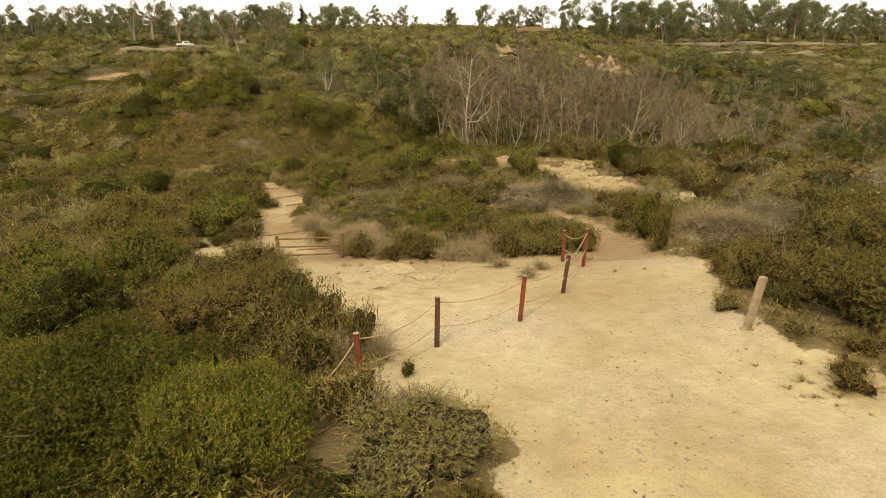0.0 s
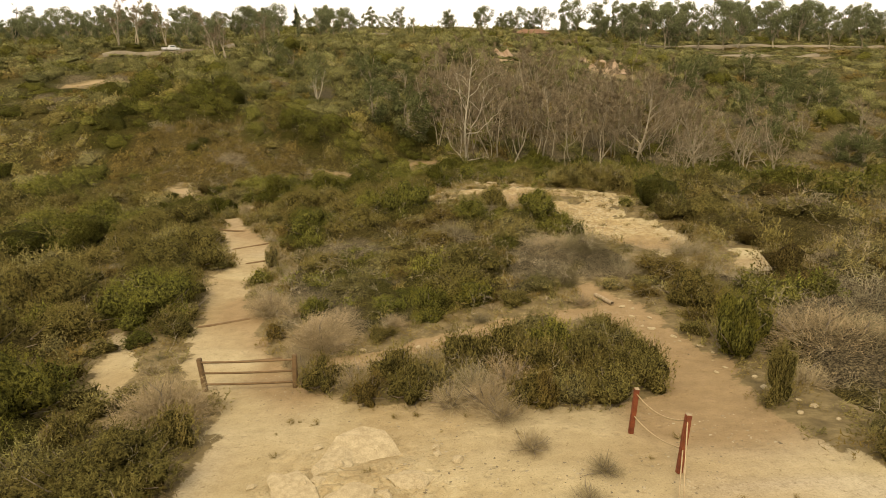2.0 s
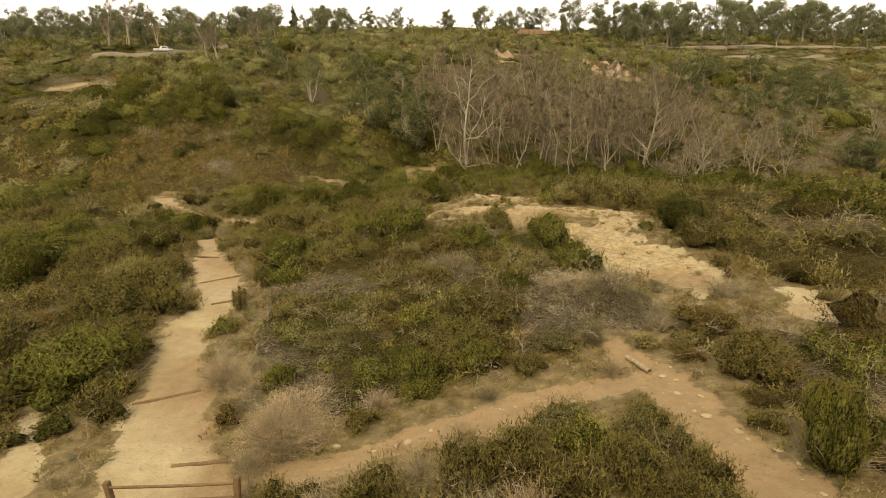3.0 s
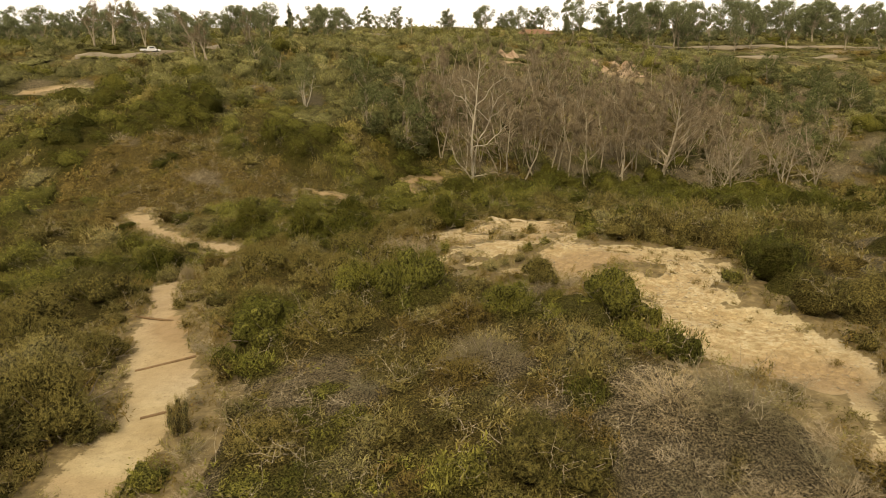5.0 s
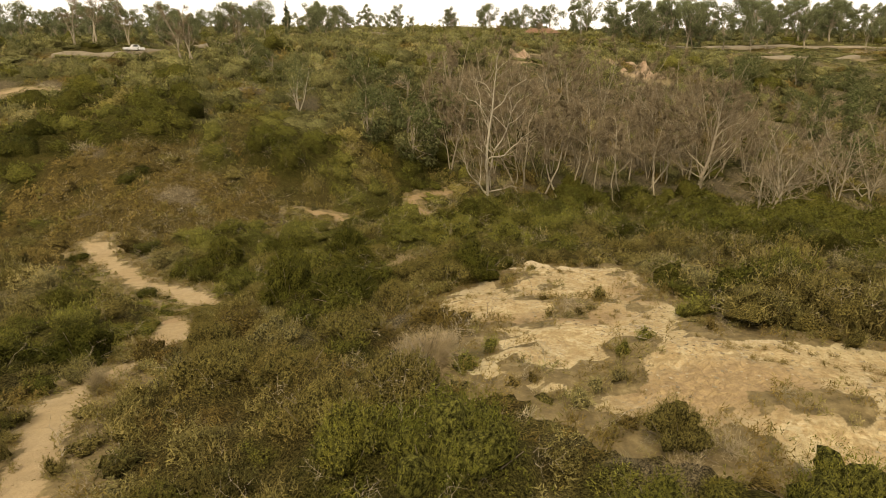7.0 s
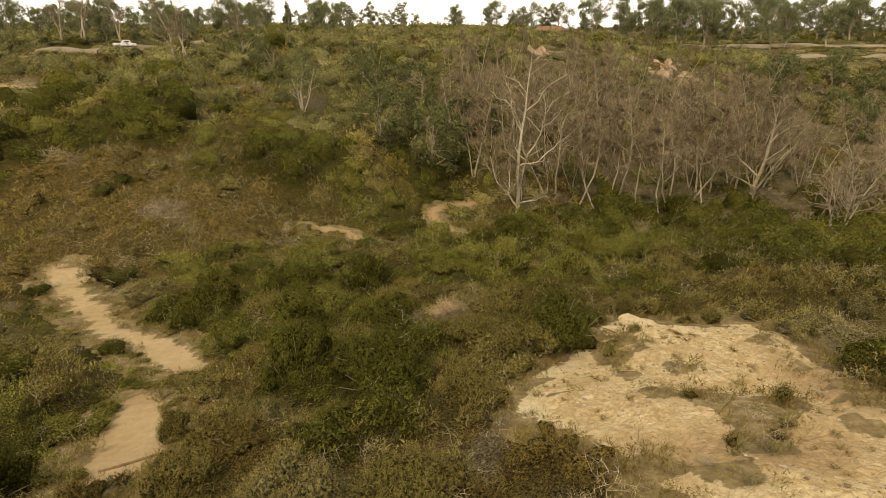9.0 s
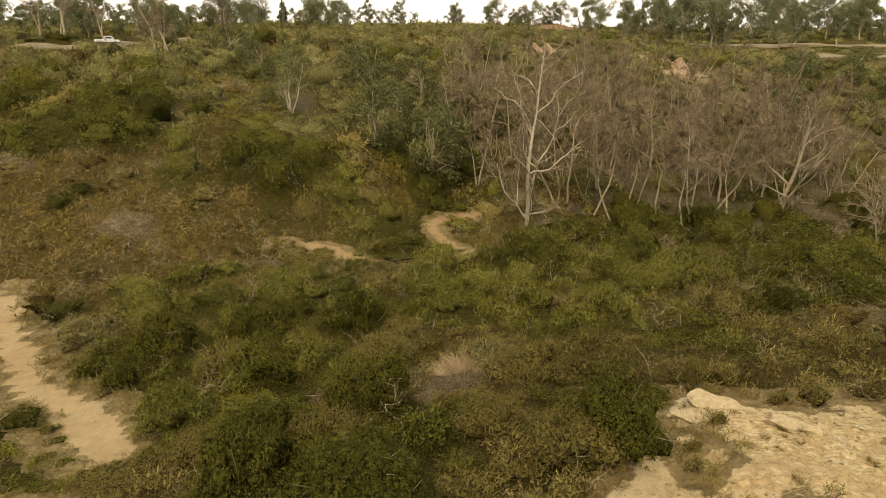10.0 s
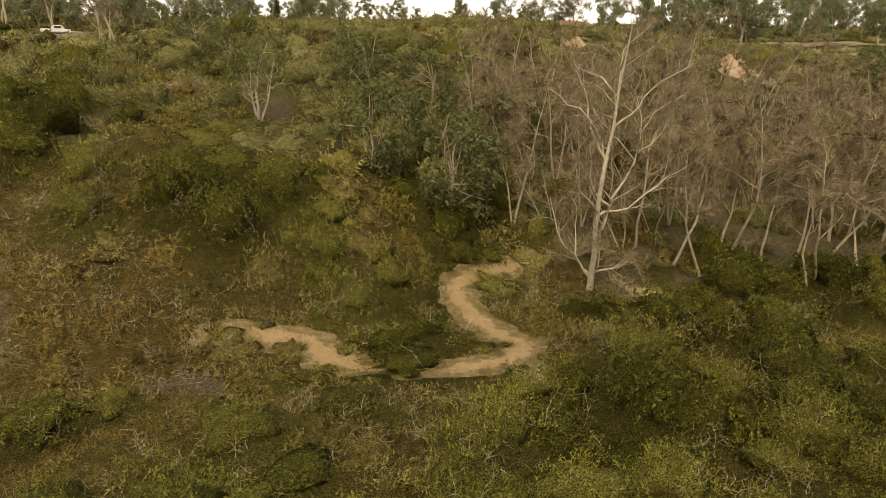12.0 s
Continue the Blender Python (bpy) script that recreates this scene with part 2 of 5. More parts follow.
ROAD = grained("pale_dirt_road", (0.13, 0.108, 0.075), (0.23, 0.195, 0.14), 0.12, 2, spec=0.03)

# ---- lay of the land ----
GRID_Y = (-40, 8, 16, 25, 40, 55, 70, 85, 100, 112, 122, 140, 170, 205, 260, 340, 430)
PROFILES = (
    (-140, (-6, -5, -5, -5.5, -7, -8, -8, -7, -5, -2, 0, 3, 7, 11, 15, 22, 31)),
    (-75, (-4, -4, -4.5, -5, -7, -8, -8.5, -8, -6.5, -2, 0.5, 4, 7.5, 12, 16, 23, 31)),
    (-40, (-3.5, -3, -3.4, -4.6, -6.6, -7.8, -9, -10, -10, -5.2, -2, 1.6, 5.8, 11.5, 16, 23, 31)),
    (-15, (-2.2, -1.9, -2.2, -2.7, -3.1, -4.4, -7.2, -9.3, -10.4, -11.3, -7.5, -1.5, 5.5, 11.5, 16, 23, 31)),
    (-3, (0.1, 0.2, -0.1, -1.7, -2.7, -3.0, -5.3, -7.9, -9.8, -11.4, -11.4, -6.0, 4.5, 12, 17, 23, 31)),
    (5, (0.4, 0.4, 0.2, -1.3, -2.1, -2.3, -4.6, -7.4, -9.6, -11.5, -12.3, -8.0, 4.0, 12, 17, 23, 31)),
    (25, (0.6, 0.5, 0.2, -0.8, -2.0, -2.8, -5.0, -8.0, -11, -13, -13.6, -12, 2.5, 11, 16, 23, 31)),
    (60, (0, 0, -0.5, -1, -3, -5, -7.5, -10, -12.5, -13.8, -14.3, -13.5, -4, 6, 12, 20, 30)),
    (130, (-2, -2, -3, -4, -6, -8, -10, -12, -14, -15, -15.5, -15.5, -10, 0, 8, 18, 30)),
)


def hermite(knots, values, q):
    """Smooth curve through values (knots x anything) at q."""
    k, v = np.asarray(knots, float), np.asarray(values, float)
    d = np.gradient(v, k, axis=0)
    q = np.clip(q, k[0], k[-1])
    i = np.clip(np.searchsorted(k, q) - 1, 0, len(k) - 2)
    h = k[i + 1] - k[i]
    s = (q - k[i]) / h
    pick = (lambda a, j: a[j]) if v.ndim == 1 else (lambda a, j: a[j, np.arange(len(q))])
    a, b, da, db = pick(v, i), pick(v, i + 1), pick(d, i), pick(d, i + 1)
    return (a * (1 + 2 * s) * (1 - s) ** 2 + b * s * s * (3 - 2 * s) + h * s * (1 - s) * (da * (1 - s) - db * s))


def cells(ix, iy, seed):
    n = (ix.astype(np.int64) * 374761393 + iy.astype(np.int64) * 668265263 + seed * 974634617) & 0xFFFFFFFF
    n = ((n ^ (n >> 13)) * 1274126177) & 0xFFFFFFFF
    return ((n ^ (n >> 16)) & 0xFFFFFF) / 0xFFFFFF


def ripple(x, y, size, seed=0):
    """Value noise from 0 to 1 with features of that many metres."""
    u, v = np.asarray(x, float) / size, np.asarray(y, float) / size
    iu, iv = np.floor(u), np.floor(v)
    fu, fv = u - iu, v - iv
    fu, fv = fu * fu * (3 - 2 * fu), fv * fv * (3 - 2 * fv)
    a = cells(iu, iv, seed) * (1 - fu) + cells(iu + 1, iv, seed) * fu
    b = cells(iu, iv + 1, seed) * (1 - fu) + cells(iu + 1, iv + 1, seed) * fu
    return a * (1 - fv) + b * fv


def ground_height(x, y):
    x, y = np.atleast_1d(np.asarray(x, float)), np.atleast_1d(np.asarray(y, float))
    columns = np.stack([hermite(GRID_Y, p, y) for _, p in PROFILES])
    z = hermite([c for c, _ in PROFILES], columns, x)
    far = np.clip((y - 90) / 80, 0, 1)
    z = z + (ripple(x, y, 9, 1) - 0.5) * (0.5 + 1.6 * far) + (ripple(x, y, 3, 2) - 0.5) * 0.22
    return z


def gate_range(v, lo, hi):
    s = np.clip((v - lo) / (hi - lo), 0, 1)
    return s * s * (3 - 2 * s)


def along(x, y, line):
    """Metres from the edge of a way that runs through (x, y, half width): negative inside."""
    best = np.full(np.shape(x), 1e9)
    for (ax, ay, aw), (bx, by, bw) in zip(line, line[1:]):
        dx, dy = bx - ax, by - ay
        s = np.clip(((x - ax) * dx + (y - ay) * dy) / (dx * dx + dy * dy), 0, 1)
        best = np.minimum(best, np.hypot(x - ax - s * dx, y - ay - s * dy) - (aw + s * (bw - aw)))
    return best


def inside(x, y, ring):
    """Metres from a ring's edge: negative inside."""
    best, odd = np.full(np.shape(x), 1e9), np.zeros(np.shape(x), bool)
    for (ax, ay), (bx, by) in zip(ring, ring[1:] + ring[:1]):
        dx, dy = bx - ax, by - ay
        s = np.clip(((x - ax) * dx + (y - ay) * dy) / (dx * dx + dy * dy), 0, 1)
        best = np.minimum(best, np.hypot(x - ax - s * dx, y - ay - s * dy))
        if dy:
            odd ^= ((ay > y) != (by > y)) & (x < dx * (y - ay) / dy + ax)
    return np.where(odd, -best, best)


KNOLL = [(0.9, -9), (1.0, 7.6), (0.5, 8.9), (-0.5, 9.4), (-1.3, 9.3), (-1.9, 10.2), (-1.6, 11.6), (-2.4, 12.9), (-3.8, 15.0), (-5.2, 17.4), (-4.8, 20), (-6.2, 22.5),
         (-7.4, 25.3), (-4.9, 25.4), (-4.0, 22.8), (-1.4, 22.0), (0.9, 21.7), (4.1, 21.2), (5.7, 22.0), (7.9, 22.5), (7.9, 19.3), (8.0, 16.6), (7.2, 13.0), (7.4, 11.2), (8.0, 9.2), (11, 4), (12, -9)]
MOUND = [(-3, 65.8), (-1, 67.3), (1.2, 69.5), (2.2, 71.5), (4.2, 74.4), (5.2, 72.4), (7, 72), (9.2, 72.5), (9.8, 70.5), (9.4, 67.5), (8.8, 64), (8.0, 60), (7.9, 57), (9.5, 55.6), (12.5, 55), (14.6, 54.2),
         (14.2, 51), (12.4, 48.5), (12.3, 46.2), (13.6, 44.2), (14.4, 41.5), (13.8, 39.8), (12.5, 38.7), (11.2, 39), (10, 40), (8.6, 41.3), (7.8, 43.5), (7.5, 46), (7, 48.5), (5, 49.2), (3.5, 49.6), (2, 51), (-1.8, 53), (-0.5, 56), (-0.3, 58), (-0.6, 60.4), (-2.3, 63.1)]
WAYS = {
    "west_trail": [(-6.2, 24.5, 1.25), (-7.4, 27, 1.3), (-9.2, 31.7, 0.8), (-10.3, 35.5, 0.8), (-10.2, 38.4, 1.15), (-11.2, 41.7, 0.95), (-13.8, 47, 1.05), (-15.3, 50.7, 0.75), (-16.6, 53.8, 0.75), (-17.4, 58, 0.4), (-17.0, 61.5, 0.3),
                   (-17.1, 64.0, 1.2), (-18.6, 67.5, 1.2), (-19.8, 70.5, 0.7), (-20.2, 71.8, -0.2), (-19.8, 72.8, -0.3), (-19.2, 74.6, 0.8), (-23.9, 79.3, 0.9), (-27.2, 81.6, 0.9), (-31.3, 86.4, 1.0), (-35, 90.4, 0.9), (-39.5, 95.6, 1.1), (-40, 98.5, 0.8)],
    "valley_trail": [(-22.1, 110.8, 0.32), (-20, 111.3, 0.64), (-16.7, 111.4, 0.72), (-13.8, 109.3, 0.72), (-11.1, 107.6, 0.24), (-7.1, 107.3, 0.64), (-3.5, 108.3, 0.80), (-2.4, 111.3, 0.84), (-4.1, 115.1, 0.80), (-5.8, 118.8, 0.76), (-6.6, 121.6, 0.76), (-3.9, 125.4, 0.76), (0.1, 128, 0.56)],
    "grove_trail": [(9.8, 124.6, 0.5), (11.9, 123.4, 1.1), (14.5, 121.6, 0.6)],
    "east_trail": [(6.6, 20.5, 1.3), (7.2, 24.2, 1.1), (7.2, 26.6, 0.9), (6.8, 30.2, 0.8), (6.3, 32.3, 0.6)],
    "cross_trail": [(-4.5, 24.9, 0.6), (-2.1, 26.2, 0.5), (0.8, 27.7, 0.6), (2.7, 28.7, 0.6), (6.5, 29.8, 0.5)],
    "saddle_trail": [(10.4, 34.7, 0.6), (11.0, 36.4, 0.3), (12.2, 38.6, 0.35), (12.8, 40.3, 1.0), (12.0, 44.9, 1.2)],
    "saddle_clearing": [(15.2, 34.8, 0.8), (15.8, 37.2, 0.9)],
    "side_trail": [(-9.5, 23.1, 0.5), (-10.6, 25.7, 0.55), (-12.3, 29.0, 0.4)],
    "orange_scarp": [(49, 202, 3.0), (53, 204, 4.0), (58, 206, 2.5)],
    "pale_scarp": [(19, 191, 2.0), (20.5, 201, 2.2)],
    "upper_scarp": [(25, 213, 2.0), (31, 216, 1.6)],
    "terrace_scarp": [(110, 229, 1.6), (122, 235, 2.2), (133, 240, 2.0)],
    "east_clearing": [(78, 131, 2.0), (86, 133, 3.0), (92, 134, 2.0)],
    "west_clearing": [(-79.5, 138.3, 0.7), (-74, 140.5, 1.5), (-68.0, 142.3, 0.6)],
}
ROADS = {
    "ridge_road": [(-101, 194, 1.5), (-84, 204, 1.9), (-76, 224, 1.7), (-67, 247, 1.7), (-60, 302, 1.7)],
    "crest_road": [(-62, 345, 3.0), (-30, 350, 3.0), (8, 345, 3.0)],
    "terrace_road": [(104, 336, 2.4), (143, 337, 4.0), (185, 342, 3.4), (235, 338, 2.0)],
    "lower_road": [(118, 296, 1.8), (135, 291, 3.0), (156, 288, 2.4), (172, 290, 1.5)],
}


# how far litter and grass have grown over a way
WORN = {"valley_trail": 0.66, "grove_trail": 0.95, "east_trail": 0.7, "cross_trail": 0.8, "side_trail": 0.75, "west_clearing": 0.7, "west_trail": 0.82}
# shrubs that stand on the bare mound: x, y, radius
ISLANDS = ((3.2, 53.1, 1.4), (4.4, 54.9, 1.2), (0.7, 53.3, 0.7), (3.2, 60, 0.8), (0, 59.4, 0.7), (2.1, 51.6, 0.6), (8.2, 50.5, 0.9), (9.5, 50.4, 0.8), (7.4, 50.8, 0.6), (5.3, 48.9, 0.9), (4.1, 62.1, 1.2),
           (3.7, 60.5, 0.9), (3.6, 66.6, 0.7), (1.9, 64.4, 0.6), (1.5, 66.3, 0.5), (3.4, 63.7, 0.9), (5.8, 62.9, 1.0), (1.7, 58.6, 0.8), (12.5, 43.4, 0.5), (11.5, 57, 0.8))


def trodden(x, y):
    west = (1 - gate_range(along(x, y, WAYS["west_trail"]), 0.0, 1.5)) * gate_range(y, 26, 50)
    east = (1 - gate_range(np.minimum(along(x, y, WAYS["east_trail"]), along(x, y, WAYS["cross_trail"])), 0.2, 1.6)) * gate_range(y, 17, 21)
    west = np.maximum(west, east)
    return np.maximum(0.75 * west, 1.15 * (1 - gate_range(along(x, y, WAYS["valley_trail"]), 0.0, 1.5)))


def on_mound(x, y):
    return 1 - gate_range(inside(x, y, MOUND), -1.2, 0.6)


def bareness(x, y):
    """1 on open sand, 0 under the brush."""
    rim = (ripple(x, y, 1.6, 5) - 0.5) * 0.9 + (ripple(x, y, 0.5, 6) - 0.5) * 0.6
    out = 1 - gate_range(inside(x, y, KNOLL) + rim, -0.14, 0.14)
    tufts = 1.8 * gate_range(ripple(x, y, 1.7, 8) * 0.65 + 0.35 * ripple(x, y, 0.6, 13), 0.5, 0.7)
    d = inside(x, y, MOUND) + rim * 1.4 + tufts
    for cx, cy, r in ISLANDS:
        d = np.maximum(d, (r - np.hypot(x - cx, y - cy)) + 0.6 * rim)
    out = np.maximum(out, 1 - gate_range(d, -0.2, 0.2))
    for name, line in WAYS.items():
        out = np.maximum(out, (1 - gate_range(along(x, y, line) + 0.7 * rim, -0.2, 0.2)) * WORN.get(name, 1.0))
    return out


def erosion(x, y):
    """Ledges and gullies of the bare sandstone, in metres."""
    ridge = 1 - np.abs(2 * ripple(x, y * 0.7, 2.3, 41) - 1)
    ledge = np.floor(ripple(x, y, 3.4, 42) * 6 + 0.4 * ripple(x, y, 0.7, 43)) / 6
    rock = on_mound(x, y) + 0.75 * np.exp(-((x + 1.7) ** 2 / 3.5 + (y - 17.6) ** 2 / 8.0))
    return rock * (0.14 * (ridge - 0.5) + 0.42 * (ledge - 0.5) + 0.24 * (ripple(x, y, 1.1, 44) - 0.5) + 0.16 * (ripple(x, y, 0.5, 45) - 0.5)), rock


def surface_height(x, y):
    b = bareness(x, y)
    return ground_height(x, y) - 0.08 * b + 0.06 * (ripple(x, y, 0.9, 9) - 0.5) * b + erosion(x, y)[0]


def spaced(lo, hi, fine_lo, fine_hi, step, growth):
    mid = list(np.arange(fine_lo, fine_hi + step, step))
    up, down, s = [mid[-1]], [mid[0]], step
    while up[-1] < hi:
        s *= growth
        up.append(up[-1] + s)
    s = step
    while down[-1] > lo:
        s *= growth
        down.append(down[-1] - s)
    return np.array(down[:0:-1] + mid + up[1:])


def mesh_object(name, verts, faces, mat, smooth=False, parent=None, second=None, which=None):
    """A mesh from arrays of places and of triangles or quads."""
    me = bpy.data.meshes.new(name)
    verts, faces = np.asarray(verts, np.float32), np.asarray(faces, np.int32)
    n, k = faces.shape
    me.vertices.add(len(verts))
    me.vertices.foreach_set("co", verts.ravel())
    me.loops.add(n * k)
    me.loops.foreach_set("vertex_index", faces.ravel())
    me.polygons.add(n)
    me.polygons.foreach_set("loop_start", np.arange(0, n * k, k, dtype=np.int32))
    me.polygons.foreach_set("use_smooth", np.full(n, smooth))
    me.materials.append(mat)
    if second:
        me.materials.append(second)
        me.polygons.foreach_set("material_index", np.asarray(which, np.int32))
    me.update(calc_edges=True)
    ob = new(name, me)
    ob.parent = parent
    return ob


# ---- ground ----
gx = spaced(-1500, 1500, -22, 18, 0.46, 1.08)
gy = np.concatenate([spaced(-200, 78, 4, 78, 0.36, 1.07), np.arange(78.5, 104, 0.9), spaced(104, 3200, 104, 130, 0.5, 1.055)])
gy = np.unique(np.round(gy, 3))
mx, my = np.meshgrid(gx, gy)
fx, fy = mx.ravel(), my.ravel()
bare = bareness(fx, fy)
fz = surface_height(fx, fy)
ix = np.arange(len(gy) - 1)[:, None] * len(gx) + np.arange(len(gx) - 1)[None]
quads = np.stack([ix, ix + 1, ix + len(gx) + 1, ix + len(gx)], -1).reshape(-1, 4)
ground = mesh_object("ground", np.stack([fx, fy, fz], -1), quads, SOIL, True)
for key, values in (("bare", bare), ("rust", 0.8 * gate_range(ripple(fx, fy, 4, 12), 0.6, 0.9) + 0.6 * np.exp(-((fx - 5.0) ** 2 / 5 + (fy - 15.2) ** 2 / 16)) + trodden(fx, fy) + 0.8 * gate_range(fy, 130, 138) + 0.4 * gate_range(fy, 16, 19.5) * (fy < 36) + on_mound(fx, fy) * (0.14 + 0.5 * ripple(fx, fy, 2.2, 14) * ripple(fx, fy * 2.0, 0.9, 16))), ("gravelly", gate_range(ripple(fx, fy, 3.2, 15), 0.55, 0.8) * 0.5 + 0.8 * np.exp(-((fx - 1.6) ** 2 / 3 + (fy - 13.0) ** 2 / 2.4)) + 0.95 * np.exp(-(fy - 17.3 + 0.12 * (fx - 6)) ** 2 / 0.1) * gate_range(fx, 4.2, 5.0) * (1 - gate_range(fx, 7.8, 8.6))), ("eroded", np.clip(erosion(fx, fy)[1], 0, 1) * bare)):
    ground.data.attributes.new(key, "FLOAT", "POINT").data.foreach_set("value", values.astype(np.float32))
tagged(ground, "sandy canyon ground with bare trails and leaf litter", "ground", kind="structure")


# ---- plants ----
def icosphere(sub=1):
    bm = bmesh.new()
    bmesh.ops.create_icosphere(bm, subdivisions=sub, radius=1)
    v = np.array([p.co[:] for p in bm.verts])
    f = np.array([[p.index for p in q.verts] for q in bm.faces])
    bm.free()
    return v, f


BALL, PEBBLE, DOME, FINE_DOME = (icosphere(i) for i in (1, 2, 3, 4))


def unit(v):
    return v / np.maximum(np.linalg.norm(v, axis=-1, keepdims=True), 1e-9)


def blades(rng, root, way, length, width, facing=None):
    """Slim triangles that stand at root and point along way."""
    side = unit(np.cross(way, rng.normal(size=way.shape) if facing is None else facing)) * width[:, None] * 0.5
    v = np.stack([root - side, root + side, root + way * length[:, None]], 1)
    return v.reshape(-1, 3), np.arange(3 * len(root)).reshape(-1, 3)


def sprigs(rng, at, face, length, slim, upright, broad, per=6):
    """Leaves set in sprigs: along an upright stem, or (broad) as a rosette at its tip."""
    n = len(at)
    stem = unit(face * 0.5 + rng.normal(size=(n, 3)) * 0.38 + np.stack([0 * upright, 0 * upright, 0.2 + 0.6 * upright], -1))
    rep = lambda a: np.repeat(a, per, 0)
    step = np.tile(np.linspace(-0.75, 0.25, per), n)[:, None]
    wide = rep(broad)[:, None]
    off = rng.normal(size=(n * per, 3))
    ln = rep(length) * rng.uniform(0.65, 1.35, n * per)
    spot = rep(at) + np.where(wide, off * 0.55 * ln[:, None], rep(stem) * step * 2.6 * rep(length)[:, None] + off * 0.12 * ln[:, None])
    facing = unit(rep(face) + (0, 0, 0.3) + rng.normal(size=(n * per, 3)) * np.where(wide, 0.3, 0.36))
    way = np.where(wide, off, rep(stem) * 0.9 + rng.normal(size=(n * per, 3)) * 0.55)
    way = unit(way - np.where(wide, 0.8, 0.35) * facing * (way * facing).sum(1, keepdims=True))
    return blades(rng, spot, way, ln, ln * rep(slim), facing)


def clump_shape(seed, count, leaf, lumps=8, slim=0.4, upright=0.5, broad=False, core=0.86, ball=BALL):
    """A shrub 1 m in radius and 1 m high: leaves in sprigs over its rounded heads, and the foliage mass within. Gives leaf places, each leaf's head tone, mass places and mass triangles."""
    rng = np.random.default_rng(seed)
    i = np.arange(lumps)
    turn, r = i * 2.4 + rng.uniform(0, 6.28) + rng.normal(size=lumps) * 0.3, 0.68 * np.sqrt((i + 0.1) / lumps) * rng.uniform(0.75, 1.2, lumps)
    size = rng.uniform(0.75, 1.2, lumps) * (0.46 if lumps < 8 else 0.38 if lumps < 14 else 0.29)
    top = rng.uniform(0.55, 1.08, lumps) * np.sqrt(np.clip(1 - 0.75 * r * r, 0.1, 1))
    at = np.column_stack([np.cos(turn) * r, np.sin(turn) * r, np.maximum(top - size, 0.12)])
    sprig = max(8, count // 6)
    pick = rng.choice(lumps, sprig * 4, p=size ** 2 / (size ** 2).sum())
    d = unit(rng.normal(size=(sprig * 4, 3)) + (0, 0, 0.35))
    far = np.where(rng.random(sprig * 4) < 0.25 * upright, rng.uniform(1.05, 1.5, sprig * 4), rng.uniform(0.8, 1.14, sprig * 4))
    p = at[pick] + d * (size[pick] * far)[:, None]
    gap = np.linalg.norm(p[:, None] - at[None], axis=2) / size[None]
    keep = np.nonzero((gap.min(1) > 0.76) & (p[:, 2] > 0.04))[0][:sprig]
    p, d, n, pick = p[keep], d[keep], len(keep), pick[keep]
    v, _ = sprigs(rng, p, unit(d * (1, 1, 1.15)), leaf * rng.uniform(0.75, 1.3, n), np.full(n, slim), np.full(n, upright), np.full(n, broad))
    tone = np.repeat(rng.uniform(-0.14, 0.14, lumps)[pick], 18)
    # the mass within: one lumpy dome that follows the heads
    way, heart = ball[0], np.array((0, 0, 0.25))
    to = at - heart
    b = way @ to.T
    disc = b * b - (to * to).sum(1)[None] + (core * size[None]) ** 2
    out = np.where(disc > 0, b + np.sqrt(np.maximum(disc, 0)), 0).max(1)
    mass = heart + way * (np.maximum(out, 0.3) * rng.uniform(0.9, 1.06, len(way)))[:, None]
    mass[:, 2] = np.maximum(mass[:, 2], -0.05)
    return v, tone, mass, ball[1]


def brush_shape(seed, twigs=260, width=0.02, height=0.9, long=1.0):
    """A dry bush: crooked, forking grey twigs that fan out from its root."""
    rng = np.random.default_rng(seed)
    main = max(12, twigs // 8)
    d = unit(rng.normal(size=(main, 3)) * (1, 1, 0.5) + (0, 0, 0.75))
    length = rng.uniform(0.6, 1.1, main)
    v1, f1 = blades(rng, rng.normal(size=(main, 3)) * (0.12, 0.12, 0), d, length, np.full(main, width * 1.8))
    pick = rng.integers(0, main, twigs)
    root = d[pick] * (length[pick] * rng.uniform(0.25, 0.95, twigs))[:, None]
    way = unit(d[pick] + rng.normal(size=(twigs, 3)) * 0.6)
    way = unit(way + rng.normal(size=(twigs, 3)) * 0.3)
    long = long * rng.uniform(0.16, 0.42, twigs)
    v2, _ = blades(rng, root, way, long, np.full(twigs, width))
    tip = root + way * (long * rng.uniform(0.5, 0.8, twigs))[:, None]
    v3, _ = blades(rng, tip, unit(way + rng.normal(size=(twigs, 3)) * 0.55 + (0, 0, 0.15)), long * 0.8, np.full(twigs, width * 0.75))
    v = np.concatenate([v1, v2, v3])
    v[:, 2] = np.maximum(v[:, 2], 0) * height
    return v, np.arange(len(v)).reshape(-1, 3), np.zeros(len(v) // 3, bool)


def scatter(shape, places, turn, size, tall, slope=None):
    """Many copies of a shape as one pair of arrays; with a slope, their bases follow the ground."""
    v, f, _ = shape
    c, s = np.cos(turn)[:, None], np.sin(turn)[:, None]
    w = np.stack([(v[None, :, 0] * c - v[None, :, 1] * s) * size[:, None], (v[None, :, 0] * s + v[None, :, 1] * c) * size[:, None], v[None, :, 2] * tall[:, None]], -1)
    if slope is not None:
        w[..., 2] += slope[0][:, None] * w[..., 0] + slope[1][:, None] * w[..., 1]
    w = w + places[:, None]
    return w.reshape(-1, 3), (f[None] + np.arange(len(places))[:, None, None] * len(v)).reshape(-1, 3)


# how near the flight line a place comes into view, which sets how fine its leaves are
def nearness(x, y):
    lane = np.abs(x + 8 * np.clip(y / 77, 0, 1))
    return np.maximum(np.maximum(lane * 1.3 * np.clip(0.5 + y / 40, 0.6, 1), y - 72), 8.0 + 5.0 * np.clip((y - 14) / 12, 0, 1))


